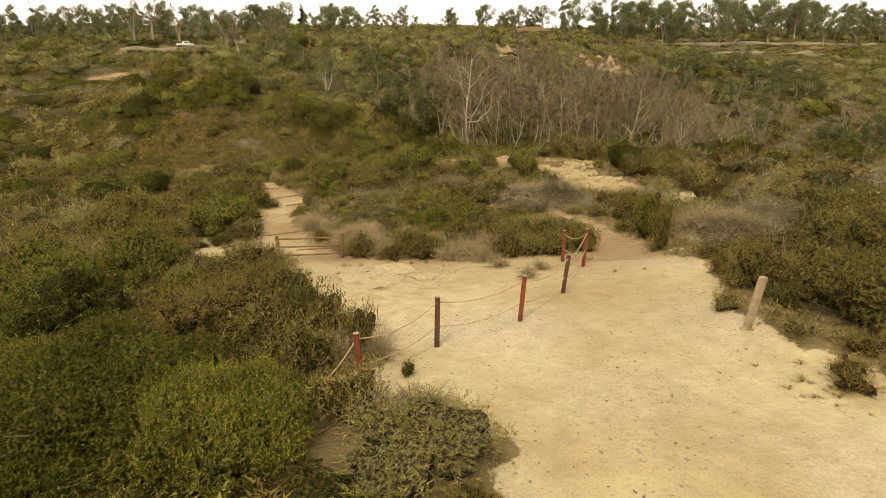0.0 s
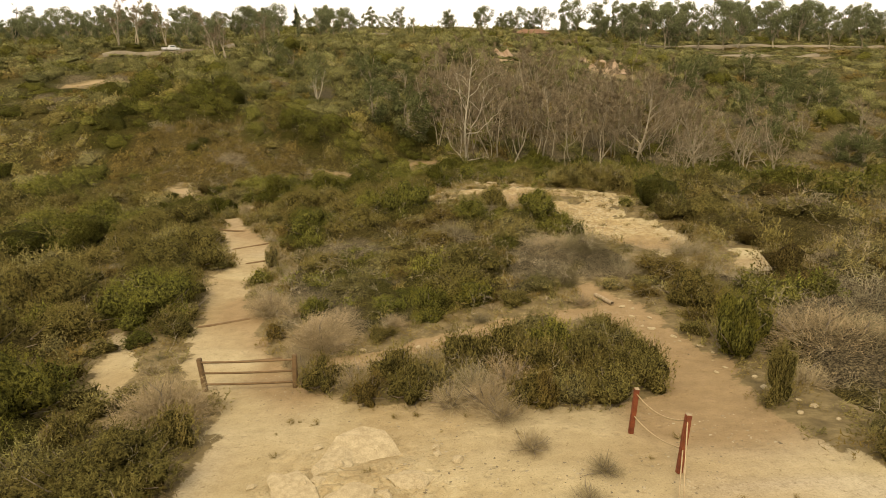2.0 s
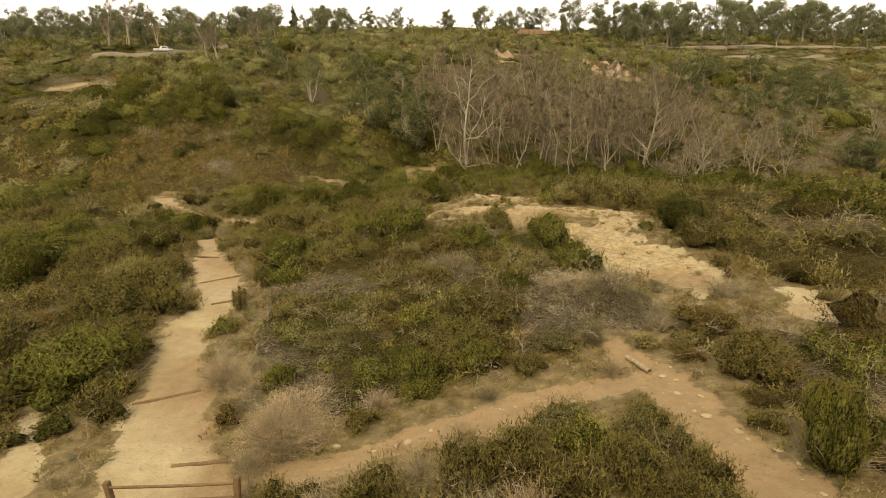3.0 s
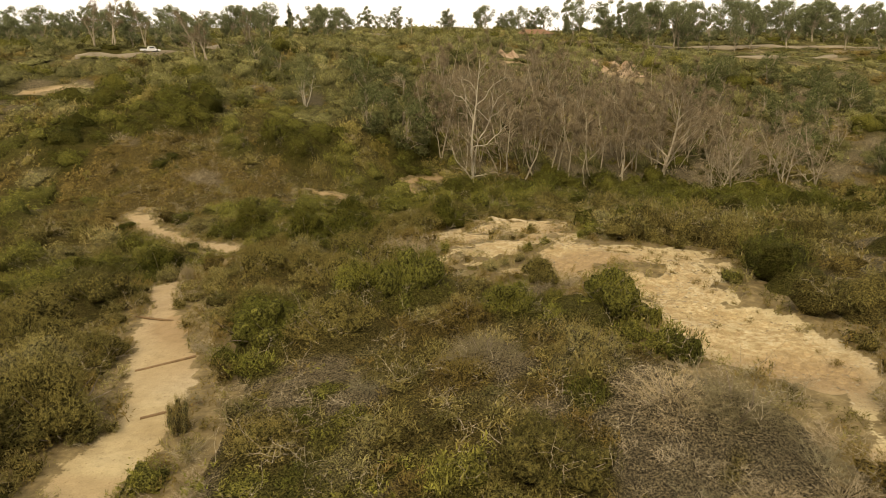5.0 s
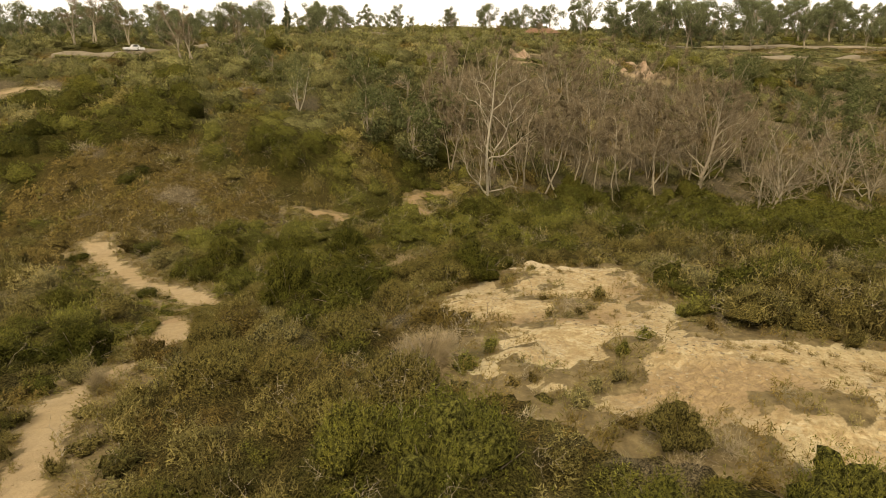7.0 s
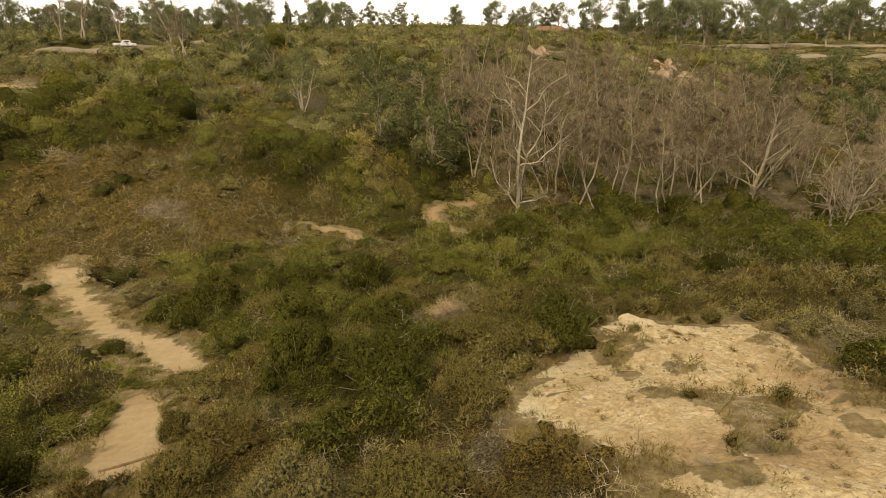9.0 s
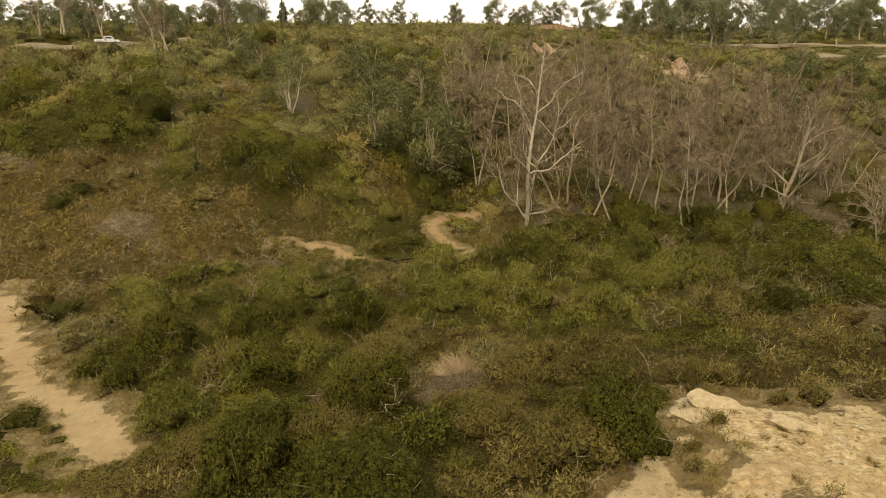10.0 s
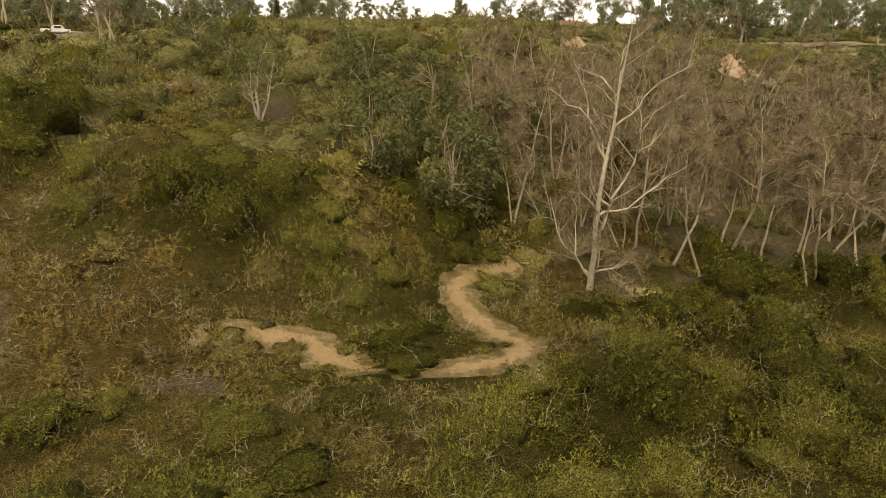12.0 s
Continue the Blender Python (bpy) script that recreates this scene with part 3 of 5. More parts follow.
BANDS = ((0, 19, 1.45), (19, 32, 1.65), (32, 55, 2.0), (55, 95, 2.5), (95, 190, 3.3), (190, 520, 5.2))
SPECIES = (("laurel_shrubs", GREEN, "dense green leafy shrubs covering the slopes"), ("chamise_shrubs", OLIVE, "olive brown needle-leaved chaparral shrubs covering the canyon"),
           ("sage_shrubs", SAGE, "pale grey-green sagebrush among the chaparral"), ("dry_shrubs", BROWN, "dry brown half-leafless shrubs on the banks"), ("dead_brush", GREY_TWIG, "grey dead twiggy brush among living shrubs"),
           ("scrub_oaks", OAK, "dark green rounded scrub oaks in the hollows"), ("grass_tufts", GRASS, "dry yellowish grass tufts on the valley floor"),
           ("hillside_shrubs", HILL, "mixed shrubs on the far hillside, greyed for haze"))
# of each: leaf length, leaf width to length, how upright its leaves stand, spread, height
HABIT = np.array([(0.72, 0.42, 0.5, 1.1, 1.15), (1.1, 0.3, 0.8, 1.0, 1.0), (1.15, 0.26, 0.9, 0.95, 0.85), (1.15, 0.24, 0.6, 0.95, 0.85), (2.3, 0.05, 0.5, 1.0, 0.8), (0.85, 0.55, 0.3, 1.2, 1.3), (1.4, 0.11, 1.6, 0.9, 0.35), (0.95, 0.35, 0.6, 1.1, 1.05)])
# stands that are greener, and stands that are drier, than the rest: x, y, radius, how much
LUSH = ((-12, 97, 10, 0.2), (0, 98, 14, 0.22), (-5, 92, 6, 0.45), (2, 95, 5, 0.35), (-14, 90, 4, 0.35), (-21, 92, 6, 0.5), (8, 100, 4, 0.5), (17, 104, 5, 0.3), (-11, 117, 3, 0.4), (-5, 8, 3.5, 0.7), (-10, 15, 7, 0.35), (2, 46, 3, 0.3), (-1, 31, 3, 0.3), (-14, 78, 5, 0.5), (-48, 122, 16, 0.45), (4, 97, 9, 0.25), (-20, 128, 14, 0.35), (36, 118, 10, 0.4), (-10, 150, 16, 0.3), (-24, 93, 6, 0.3))
PARCHED = ((-38, 110, 11, 0.3), (-1, 40, 8, 0.52), (4, 37, 4, 0.25), (-6, 34, 4, 0.3), (9, 40, 4, 0.35), (0, 24, 4, 0.2), (0.2, 7.8, 1.2, 0.6), (11, 33, 4, 0.3), (25, 150, 26, 0.3), (70, 165, 45, 0.25), (6, 88, 6, 0.12), (1, 20.7, 1.5, 0.5), (2, 60, 5, 0.3))

BANK = ((-38, 110, 12, 1.0), (-30, 103, 7, 1.0), (-44, 100, 8, 1.0))
# dark oak stands; those by the grove also stand in for tree shade
SHADY = ((25, 112, 12, 0.3), (38, 122, 12, 0.35), (14, 112, 8, 0.25), (15, 100, 12, 0.25), (30, 108, 16, 0.3), (48, 112, 15, 0.3), (-21, 83.5, 4, 0.45), (-14, 83, 3, 0.35), (-17, 87.5, 5, 0.55), (-8, 87, 3, 0.3), (40, 95, 14, 0.35), (30, 80, 8, 0.3), (55, 112, 14, 0.5), (42, 125, 12, 0.4), (60, 142, 16, 0.35), (25, 86, 10, 0.35), (32, 102, 11, 0.3), (20, 68, 6, 0.35), (11, 17, 4, 0.45), (-7, 19, 3, 0.3), (-50, 124, 15, 0.5), (-22, 127, 9, 0.55), (-8, 129, 8, 0.4), (36, 117, 9, 0.2), (-13.5, 79, 2.5, 0.7), (-27, 62, 6, 0.5), (-20, 61, 4, 0.8), (-2, 84, 3, 0.3), (-62, 140, 14, 0.4))
GRASSY = ((-14, 104, 9, 0.6), (-2, 116, 5, 0.7), (-28, 104, 8, 0.4), (-24, 146, 12, 0.55), (-36, 96, 5, 0.4), (62, 160, 12, 0.3), (20, 112, 6, 0.3))


def stand(x, y, table):
    return sum(a * np.exp(-((x - cx) ** 2 + (y - cy) ** 2) / (r * r)) for cx, cy, r, a in table)


# bareness, and how much bare ground lies about, on a raster
CELL, WEST, SOUTH = 0.25, -90.0, -6.0
rx, ry = np.meshgrid(WEST + CELL * np.arange(760), SOUTH + CELL * np.arange(620))
SAND = bareness(rx.ravel(), ry.ravel()).reshape(rx.shape)
NEAR_SAND = SAND.copy()
for axis in (0, 1):
    for _ in range(4):
        NEAR_SAND = (NEAR_SAND + np.roll(NEAR_SAND, 3, axis) + np.roll(NEAR_SAND, -3, axis)) / 3


WIDE_SAND = SAND.copy()
for axis in (0, 1):
    for _ in range(3):
        WIDE_SAND = np.maximum(WIDE_SAND, np.maximum(np.roll(WIDE_SAND, 1, axis), np.roll(WIDE_SAND, -1, axis)))


def on_raster(table, x, y):
    i, j = np.round((y - SOUTH) / CELL).astype(int), np.round((x - WEST) / CELL).astype(int)
    ok = (i >= 0) & (j >= 0) & (i < table.shape[0]) & (j < table.shape[1])
    return np.where(ok, table[np.clip(i, 0, table.shape[0] - 1), np.clip(j, 0, table.shape[1] - 1)], 0.0)


def species_at(x, y, rng):
    """Which shrub grows there: 0 laurel, 1 chamise, 2 sage, 3 dry, 4 dead."""
    green = ripple(x, y, 7, 21) + 0.5 * ripple(x, y, 2.5, 22) + 0.35 * rng.random(len(x)) + stand(x, y, LUSH)
    dry = ripple(x, y, 6, 23) + 0.5 * ripple(x, y, 2, 24) + 0.35 * rng.random(len(x)) + stand(x, y, PARCHED) - 0.4 * stand(x, y, LUSH)
    dry = dry + 0.25 * on_raster(NEAR_SAND, x, y)
    out = np.full(len(x), 1)
    out[dry > 1.02] = 2
    out[dry > 1.15] = 3
    out[green > 1.14 + 0.14 * np.exp(-((y - 45) / 30) ** 2)] = 0
    out[ripple(x, y, 9, 25) + 0.5 * ripple(x, y, 3, 26) + 0.2 * rng.random(len(x)) + stand(x, y, SHADY) > 1.18] = 5
    out[ripple(x, y, 11, 27) + 0.5 * ripple(x, y, 3, 28) + 0.2 * rng.random(len(x)) + stand(x, y, GRASSY) > 1.3] = 6
    out[(out < 2) & (ripple(x, y, 8, 29) + gate_range(y - 0.1 * x, 115, 150) > 1.1)] = 7
    out[(out == 5) & (y > 140) & (rng.random(len(x)) < 0.45)] = 7
    out[(out == 5) & (y < 56) & (np.abs(x) < 22)] = 1
    out[dry > 1.27] = 4
    out[(stand(x, y, BANK) > 0.35) & (rng.random(len(x)) < 0.8)] = 3
    return out


def species_shape(k, seed, count, leaf, lumps, ball=BALL, coarse=0.0):
    """Leaf places, tones, mass places and mass triangles of one shrub of that species."""
    if k == 4:
        v = brush_shape(seed, int(count * (0.55 if lumps < 16 else 0.8)), width=max(0.011, leaf * 0.1) if lumps < 16 else 0.007, long=1.0 if lumps < 16 else 0.55)
        return v[0][v[1].ravel()], np.zeros(v[1].size), np.zeros((0, 3)), np.zeros((0, 3), int)
    long, slim, upright = HABIT[k, :3]
    slim = max(slim, 0.5 * coarse)                           # far leaves stand for whole twigs of them
    return clump_shape(seed, int(count * (1.15, 1.0, 0.9, 0.8, 1, 1.1, 0.8, 0.95)[k]), leaf * long, lumps, slim, upright, k == 5, min(0.9, (0.7, 0.66, 0.6, 0.52, 0, 0.7, 0.5, 0.7)[k] + 0.05 * coarse), ball)


OPENINGS = ((53, 199, 7), (20, 191, 5), (26, 210, 5), (128, 230, 6), (112, 226, 4), (-74, 138, 4))


def clear_of_roads(x, y):
    ok = np.ones(len(x), bool)
    for cx, cy, r in OPENINGS:
        ok &= np.hypot((x - cx) * 0.8, y - cy) > r
    far = y > 170
    for line in ROADS.values():
        u, v = x[far], y[far]
        ok[far] &= (along(u, v, line) > 0.8) & (along(u, v + 3, line) > 0.8)
    return ok


def below_roads(x, y):
    """Share of its height that the growth keeps: it is low on the slope before a road or a bare face."""
    keep = np.ones(x.shape)
    for cx, cy, r in OPENINGS:
        keep = np.minimum(keep, 0.3 + 0.7 * gate_range(np.hypot((x - cx) * 0.8, np.where(y < cy, 0.4, 1.0) * (y - cy)), r, r + 6))
    keep = np.minimum(keep, 0.35 + 0.65 * gate_range(np.hypot((x + 27), (y - 135) * 0.6), 4, 9))      # open ground before the forked slope tree
    for name, line in ROADS.items():
        d = np.minimum.reduce([along(x, y + ahead, line) for ahead in (0, 7, 14, 21, 28, 36)])
        keep = np.minimum(keep, 0.28 + 0.72 * gate_range(d, 1.0, 7.0))
    return keep


LATTICE = []
for band, (lo, hi, pitch_m) in enumerate(BANDS):
    for step, share in ((pitch_m, 1.0), (pitch_m * (2.1 if band < 3 else 1.8), 0.6 if band == 0 else 0.88)):          # common shrubs, and large ones among them
        brng = np.random.default_rng(70 + 2 * band + (share < 1))
        cols, rows_n = int(700 / step) + 3, int(450 / step) + 3
        bx = -350 + step * (np.arange(cols)[None] + brng.uniform(-0.45, 0.45, (rows_n, cols)))
        by = -10 + step * (np.arange(rows_n)[:, None] + brng.uniform(-0.45, 0.45, (rows_n, cols)))
        kind = species_at(bx.ravel(), by.ravel(), brng).reshape(bx.shape)
        spread = step * brng.uniform(0.46, 0.74, bx.shape) * HABIT[kind, 3]
        upper = WAYS["west_trail"][12:]
        low = 1 - gate_range(np.minimum.reduce([along(bx, by + ahead, path) for ahead in (0, 1.5, 3.0) for path in (WAYS["valley_trail"], upper)]), 0.2, 2.2) * np.where((bx < -9) & (by > 94) & (by < 116), 0.45, 1.0)
        rim = on_raster(NEAR_SAND, bx, by) * np.where((by > 100) & (bx < -9), 0.2, 1.0)
        dip = np.exp(-((bx + 0.4) ** 2 + (by - 8.8) ** 2) / 5)
        height = np.minimum(spread * (brng.uniform(0.5, 1.25, bx.shape) if share == 1 else brng.uniform(0.75, 1.25, bx.shape)), (1.6 + 0.008 * by if share == 1 else 2.0 + 0.012 * np.minimum(by, 200))) * HABIT[kind, 4] * (1 - 0.75 * low) * (1 - 0.35 * gate_range(rim, 0.03, 0.5)) * (1 - 0.6 * dip)
        if band > 2:
            height = height * below_roads(bx, by)
        if share < 1:
            height = np.where((brng.random(bx.shape) < share) & (kind != 6), height, 0.0)
        LATTICE.append((step, bx, by, kind, spread, np.maximum(height, 1e-4), brng.uniform(0.1, 1.0, bx.shape)))


def canopy(x, y, band):
    """Height of the brush over the ground, its species, and each shrub's own tone."""
    best, species, tone = np.zeros(len(x)), np.full(len(x), 6), np.full(len(x), 0.6)
    for step, bx, by, kind, spread, height, own in LATTICE[2 * band:2 * band + 2]:
        ci, cj = np.round((y + 10) / step).astype(int), np.round((x + 350) / step).astype(int)
        for di in (-1, 0, 1):
            for dj in (-1, 0, 1):
                i, j = np.clip(ci + di, 0, bx.shape[0] - 1), np.clip(cj + dj, 0, bx.shape[1] - 1)
                dx, dy, r, t = x - bx[i, j], y - by[i, j], spread[i, j], height[i, j]
                h = t * np.sqrt(np.clip(1 - (dx * dx + dy * dy) / (r * r), 0, 1))
                won = h > best
                best[won], species[won], tone[won] = h[won], kind[i, j][won], own[i, j][won]
    return best, species, tone


def in_bed(x, y):
    """The stretch round the knoll where shrubs are built one by one."""
    return (y < 33) & (y > 5) & (x > -9.5) & (x < 11)


# ---- the brush ----
rng = np.random.default_rng(7)
FULL = 36.0
SHADE = ((0.1, 0.35, 0.6, 0.8, 1.0), (0.5, 0.86, 0.94, 0.98, 1.25))


def thickness(near):
    """Sprigs to the square metre of ground."""
    return FULL * (15.0 / max(near, 9)) ** 1.6 * (1.0 if near < 130 else (130 / near) ** 1.2)


THING_SHRUBS = []
leafage, tones, masses, mass_faces, shaded_tints = ([[] for _ in SPECIES] for _ in range(5))


def grow(k, shape, at, spread, height, own, airy=False):
    """Adds shrubs of one shape to the stand of their species; airy ones have no mass within."""
    v, tone, mass, faces = shape
    turn = rng.uniform(0, 6.28, len(at))
    x, y = at[:, 0], at[:, 1]
    slope = (ground_height(x + 1.5, y) - ground_height(x - 1.5, y)) / 3, (ground_height(x, y + 1.5) - ground_height(x, y - 1.5)) / 3
    leafage[k].append(scatter((v, np.zeros((0, 3), int), None), at, turn, spread, height, slope)[0])
    tones[k].append(np.clip(own[:, None] + tone[None], 0.1, 1).ravel())
    if len(mass) and not airy:
        w, f = scatter((mass, faces, None), at, turn, spread, height, slope)
        mass_faces[k].append(f + sum(len(a) for a in masses[k]))
        masses[k].append(w)
        # mass tinted darker than its leaves: the shrub's inner shade is in the colour
        shaded_tints[k].append(np.repeat(((0.62 if band < 3 else 0.78) * np.array(TINTS[k]) + (0.008, 0.006, 0.002))[None] * np.interp(own, *SHADE)[:, None], len(mass), 0))


# of each band: heads and mass of common and of large shrubs, and how thick their leaves are
LEAF = (0.11, 0.135, 0.19, 0.29, 0.46, 0.8)
BUILD = (((9, PEBBLE), (20, DOME), 1.2), ((8, PEBBLE), (18, PEBBLE), 1.15), ((7, BALL), (14, PEBBLE), 0.95), ((6, BALL), (10, PEBBLE), 0.9), ((4, BALL), (8, PEBBLE), 0.85), ((3, BALL), (6, BALL), 0.65))
for band, (lo, hi, _) in enumerate(BANDS):
    middle = max(12.0, math.sqrt(max(lo, 9) * min(hi, 330)))
    common, big = ([v if i == 0 else v.ravel() for i, v in enumerate(LATTICE[2 * band + j])] for j in (0, 1))
    cover = np.zeros(len(common[1]), bool)                   # common shrubs that a large one swallows
    step, shape2 = big[0], LATTICE[2 * band + 1][1].shape
    ci, cj = np.round((common[2] + 10) / step).astype(int), np.round((common[1] + 350) / step).astype(int)
    for di in (-1, 0, 1):
        for dj in (-1, 0, 1):
            q = np.clip(ci + di, 0, shape2[0] - 1) * shape2[1] + np.clip(cj + dj, 0, shape2[1] - 1)
            cover |= (np.hypot(common[1] - big[1][q], common[2] - big[2][q]) < 0.72 * big[4][q]) & (common[5] < 1.1 * big[5][q])
    for large, (step, bx, by, kind, spread, height, own) in enumerate((common, big)):
        near = nearness(bx, by)
        ok = (near >= lo) & (near < hi) & (by > -2) & (by < 430) & (np.abs(bx) < 7 + 0.79 * np.maximum(by, 0)) & (np.abs(bx) < 330) & (height > 0.1)
        if large == 0:
            ok &= ~cover
        ok[ok] &= (on_raster(SAND, bx[ok], by[ok]) < 0.3) & clear_of_roads(bx[ok], by[ok])
        bx, by, kind, spread, height, own, near = (v[ok] for v in (bx, by, kind, spread, height, own, near))
        spread = spread * (1 - 0.45 * gate_range(on_raster(NEAR_SAND, bx, by), 0.05, 0.45))
        if band < 3:                                         # none leans far over the sand
            room = np.minimum.reduce([inside(bx, by, KNOLL), inside(bx, by, MOUND)] + [along(bx, by, WAYS[w]) for w in ("west_trail", "east_trail", "cross_trail")])
            spread = np.minimum(spread, np.maximum(0.4, 1.05 * room + 0.3))
        base = ground_height(bx, by) - 0.05
        alone = in_bed(bx, by) | ((near < 21) & (by > 16) & (large == 1)) if band < 2 else np.zeros(len(bx), bool)
        THING_SHRUBS += [(int(k), x, y, z, r, t, large) for k, x, y, z, r, t in zip(kind[alone], bx[alone], by[alone], base[alone], spread[alone], height[alone])]
        heads, ball = BUILD[band][large]
        for k in range(len(SPECIES)):
            mean = step * 0.6 * HABIT[k, 3]
            count = int(6 * BUILD[band][2] * thickness(middle) * math.pi * mean * mean)
            leaf = LEAF[band] / mean
            for i in range(4):
                m = np.nonzero((kind == k) & ~alone)[0][i::4]
                if len(m):
                    grow(k, species_shape(k, 900 + 100 * band + 50 * large + 8 * i + k, count, leaf, heads, ball, min(1.0, max(0.0, (middle - 14) / 40))), np.stack([bx[m], by[m], base[m]], -1), spread[m], height[m], own[m])
        # dead twigs that stand out of living shrubs
        m = np.nonzero((kind > 0) & (kind < 4) & (rng.random(len(bx)) < 0.26 + 0.9 * stand(bx, by, PARCHED)) & (near < 95))[0]
        if len(m):
            grow(4, species_shape(4, 1700 + band, int(min(230, 80 * step)), 0.1 * (middle / 15) ** 0.5, 1), np.stack([bx[m], by[m], base[m]], -1), spread[m] * 0.9, height[m] * 1.12, own[m])
# low growth in the gaps
for band, count, wide in ((0, 1800, 0.4), (1, 2200, 0.45), (2, 2200, 0.6), (3, 1800, 0.9)):
    lo, hi, _ = BANDS[band]
    ex, ey = rng.uniform(-75, 75, 90000), rng.uniform(4, 165, 90000)
    near = nearness(ex, ey)
    ok = (near >= lo) & (near < hi) & (np.abs(ex) < 6 + 0.79 * ey)
    ex, ey = ex[ok], ey[ok]
    ok = (canopy(ex, ey, band)[0] < 0.4) & (on_raster(WIDE_SAND, ex, ey) < 0.2) & clear_of_roads(ex, ey)
    ex, ey = ex[ok][:count], ey[ok][:count]
    kind = np.where(rng.random(len(ex)) < 0.45, rng.choice((1, 3, 6, 4), len(ex)), species_at(ex, ey, rng))
    size = wide * rng.uniform(0.7, 1.4, len(ex))
    for k in range(8):
        m = np.nonzero(kind == k)[0]
        if len(m):
            grow(k, species_shape(k, 1900 + 10 * band + k, (150, 110, 80, 60)[band], LEAF[band] / wide, 4, BALL, band * 0.3), np.stack([ex[m], ey[m], ground_height(ex[m], ey[m]) - 0.04], -1), size[m], size[m] * rng.uniform(0.6, 1.0, len(m)), rng.uniform(0.25, 1, len(m)), True)
# small dry shrubs along the edges of the sand and on the mound
ex, ey = (v.ravel() for v in np.meshgrid(np.arange(-46, 17, 0.62), np.arange(5, 130, 0.62)))
ex, ey = ex + rng.uniform(-0.3, 0.3, len(ex)), ey + rng.uniform(-0.3, 0.3, len(ey))
ok = (on_raster(SAND, ex, ey) < 0.45) & (on_raster(NEAR_SAND, ex, ey) > 0.1) & (np.abs(ex) < 7 + 0.79 * ey) & (rng.random(len(ex)) < 0.8)
ex, ey = ex[ok], ey[ok]
kind = np.where(ey < 98, np.where((ey > 39) & (ex > -4), rng.choice((3, 3, 4, 3, 2, 1), len(ex)), rng.choice((1, 2, 3, 3, 4, 1), len(ex))), rng.choice((6, 3, 6, 2, 4), len(ex)))
size = rng.uniform(0.3, 0.62, len(ex)) * np.where(ey < 34, 0.85, np.where(ey > 98, 1.3, 1.0))
tall = size * rng.uniform(0.7, 1.2, len(ex)) * np.where(ey < 34, 0.8, np.where(ey > 98, 0.5, 1.0))
own = rng.uniform(0.3, 1.0, len(ex))
for k in (1, 2, 3, 4, 6):
    for i in range(3):
        m = np.nonzero(kind == k)[0][i::3]
        grow(k, species_shape(k, 1800 + 10 * i + k, 170 if k != 4 else 90, 0.18, 5, BALL), np.stack([ex[m], ey[m], surface_height(ex[m], ey[m]) - 0.03], -1), size[m], tall[m], own[m], True)
for k, (name, mat, label) in enumerate(SPECIES):
    v, own = np.concatenate(leafage[k]), np.concatenate(tones[k])
    n = len(v)
    f, tint, which = np.arange(n).reshape(-1, 3), np.zeros((n, 3)), np.zeros(n // 3, int)
    if masses[k]:
        v, tint, extra = np.concatenate([v] + masses[k]), np.concatenate([tint] + shaded_tints[k]), np.concatenate(mass_faces[k])
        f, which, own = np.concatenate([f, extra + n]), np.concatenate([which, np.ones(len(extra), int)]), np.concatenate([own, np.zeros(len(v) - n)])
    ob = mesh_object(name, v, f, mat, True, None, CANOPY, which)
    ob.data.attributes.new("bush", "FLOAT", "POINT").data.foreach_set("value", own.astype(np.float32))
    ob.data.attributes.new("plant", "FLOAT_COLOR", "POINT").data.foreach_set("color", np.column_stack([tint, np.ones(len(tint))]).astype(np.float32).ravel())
    tagged(ob, label, "shrubs", kind="stuff")

# low twigs and litter between the shrubs, their colour darkened as shade
ux, uy = spaced(-330, 330, -17, 14, 0.5, 1.03), spaced(-4, 430, 2, 80, 0.5, 1.024)
mx, my = np.meshgrid(ux, uy)
mx, my = mx + 0.12 * (ripple(mx, my, 0.4, 61) - 0.5), my + 0.12 * (ripple(mx, my, 0.4, 62) - 0.5)
fx, fy = mx.ravel(), my.ravel()
near, under, sort, tone = nearness(fx, fy), np.zeros(len(fx)), np.zeros(len(fx), int), np.zeros(len(fx))
for band, (lo, hi, _) in enumerate(BANDS):
    m = (near >= lo) & (near < hi)
    under[m], sort[m], tone[m] = canopy(fx[m], fy[m], band)
under = (0.2 + 0.35 * under * (0.5 + ripple(fx, fy, 0.7, 51))) * (1 - gate_range(np.maximum(on_raster(WIDE_SAND, fx, fy), np.where(fy < 98, 8, 3) * on_raster(NEAR_SAND, fx, fy)), 0.1, 0.6)) - 0.12
under[~clear_of_roads(fx, fy)] = -1
ix = np.arange(len(uy) - 1)[:, None] * len(ux) + np.arange(len(ux) - 1)[None]
quads = np.stack([ix, ix + 1, ix + len(ux) + 1, ix + len(ux)], -1).reshape(-1, 4)
quads = quads[(under[quads].max(1) > 0.0) & (np.abs(fx[quads[:, 0]]) < 20 + 0.86 * np.maximum(fy[quads[:, 0]], 0))]
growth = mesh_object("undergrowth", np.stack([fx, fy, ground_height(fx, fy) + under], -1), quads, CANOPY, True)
# plant tints cut to 0.3-0.48: the shade of the gaps put into the colour
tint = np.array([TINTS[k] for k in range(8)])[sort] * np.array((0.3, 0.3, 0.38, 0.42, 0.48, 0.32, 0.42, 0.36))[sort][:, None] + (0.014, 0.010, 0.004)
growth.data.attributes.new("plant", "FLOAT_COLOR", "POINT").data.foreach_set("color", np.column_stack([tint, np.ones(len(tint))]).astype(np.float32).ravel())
tagged(growth, "low twiggy undergrowth and litter between the shrubs, coloured dark for shade", "undergrowth", kind="stuff")


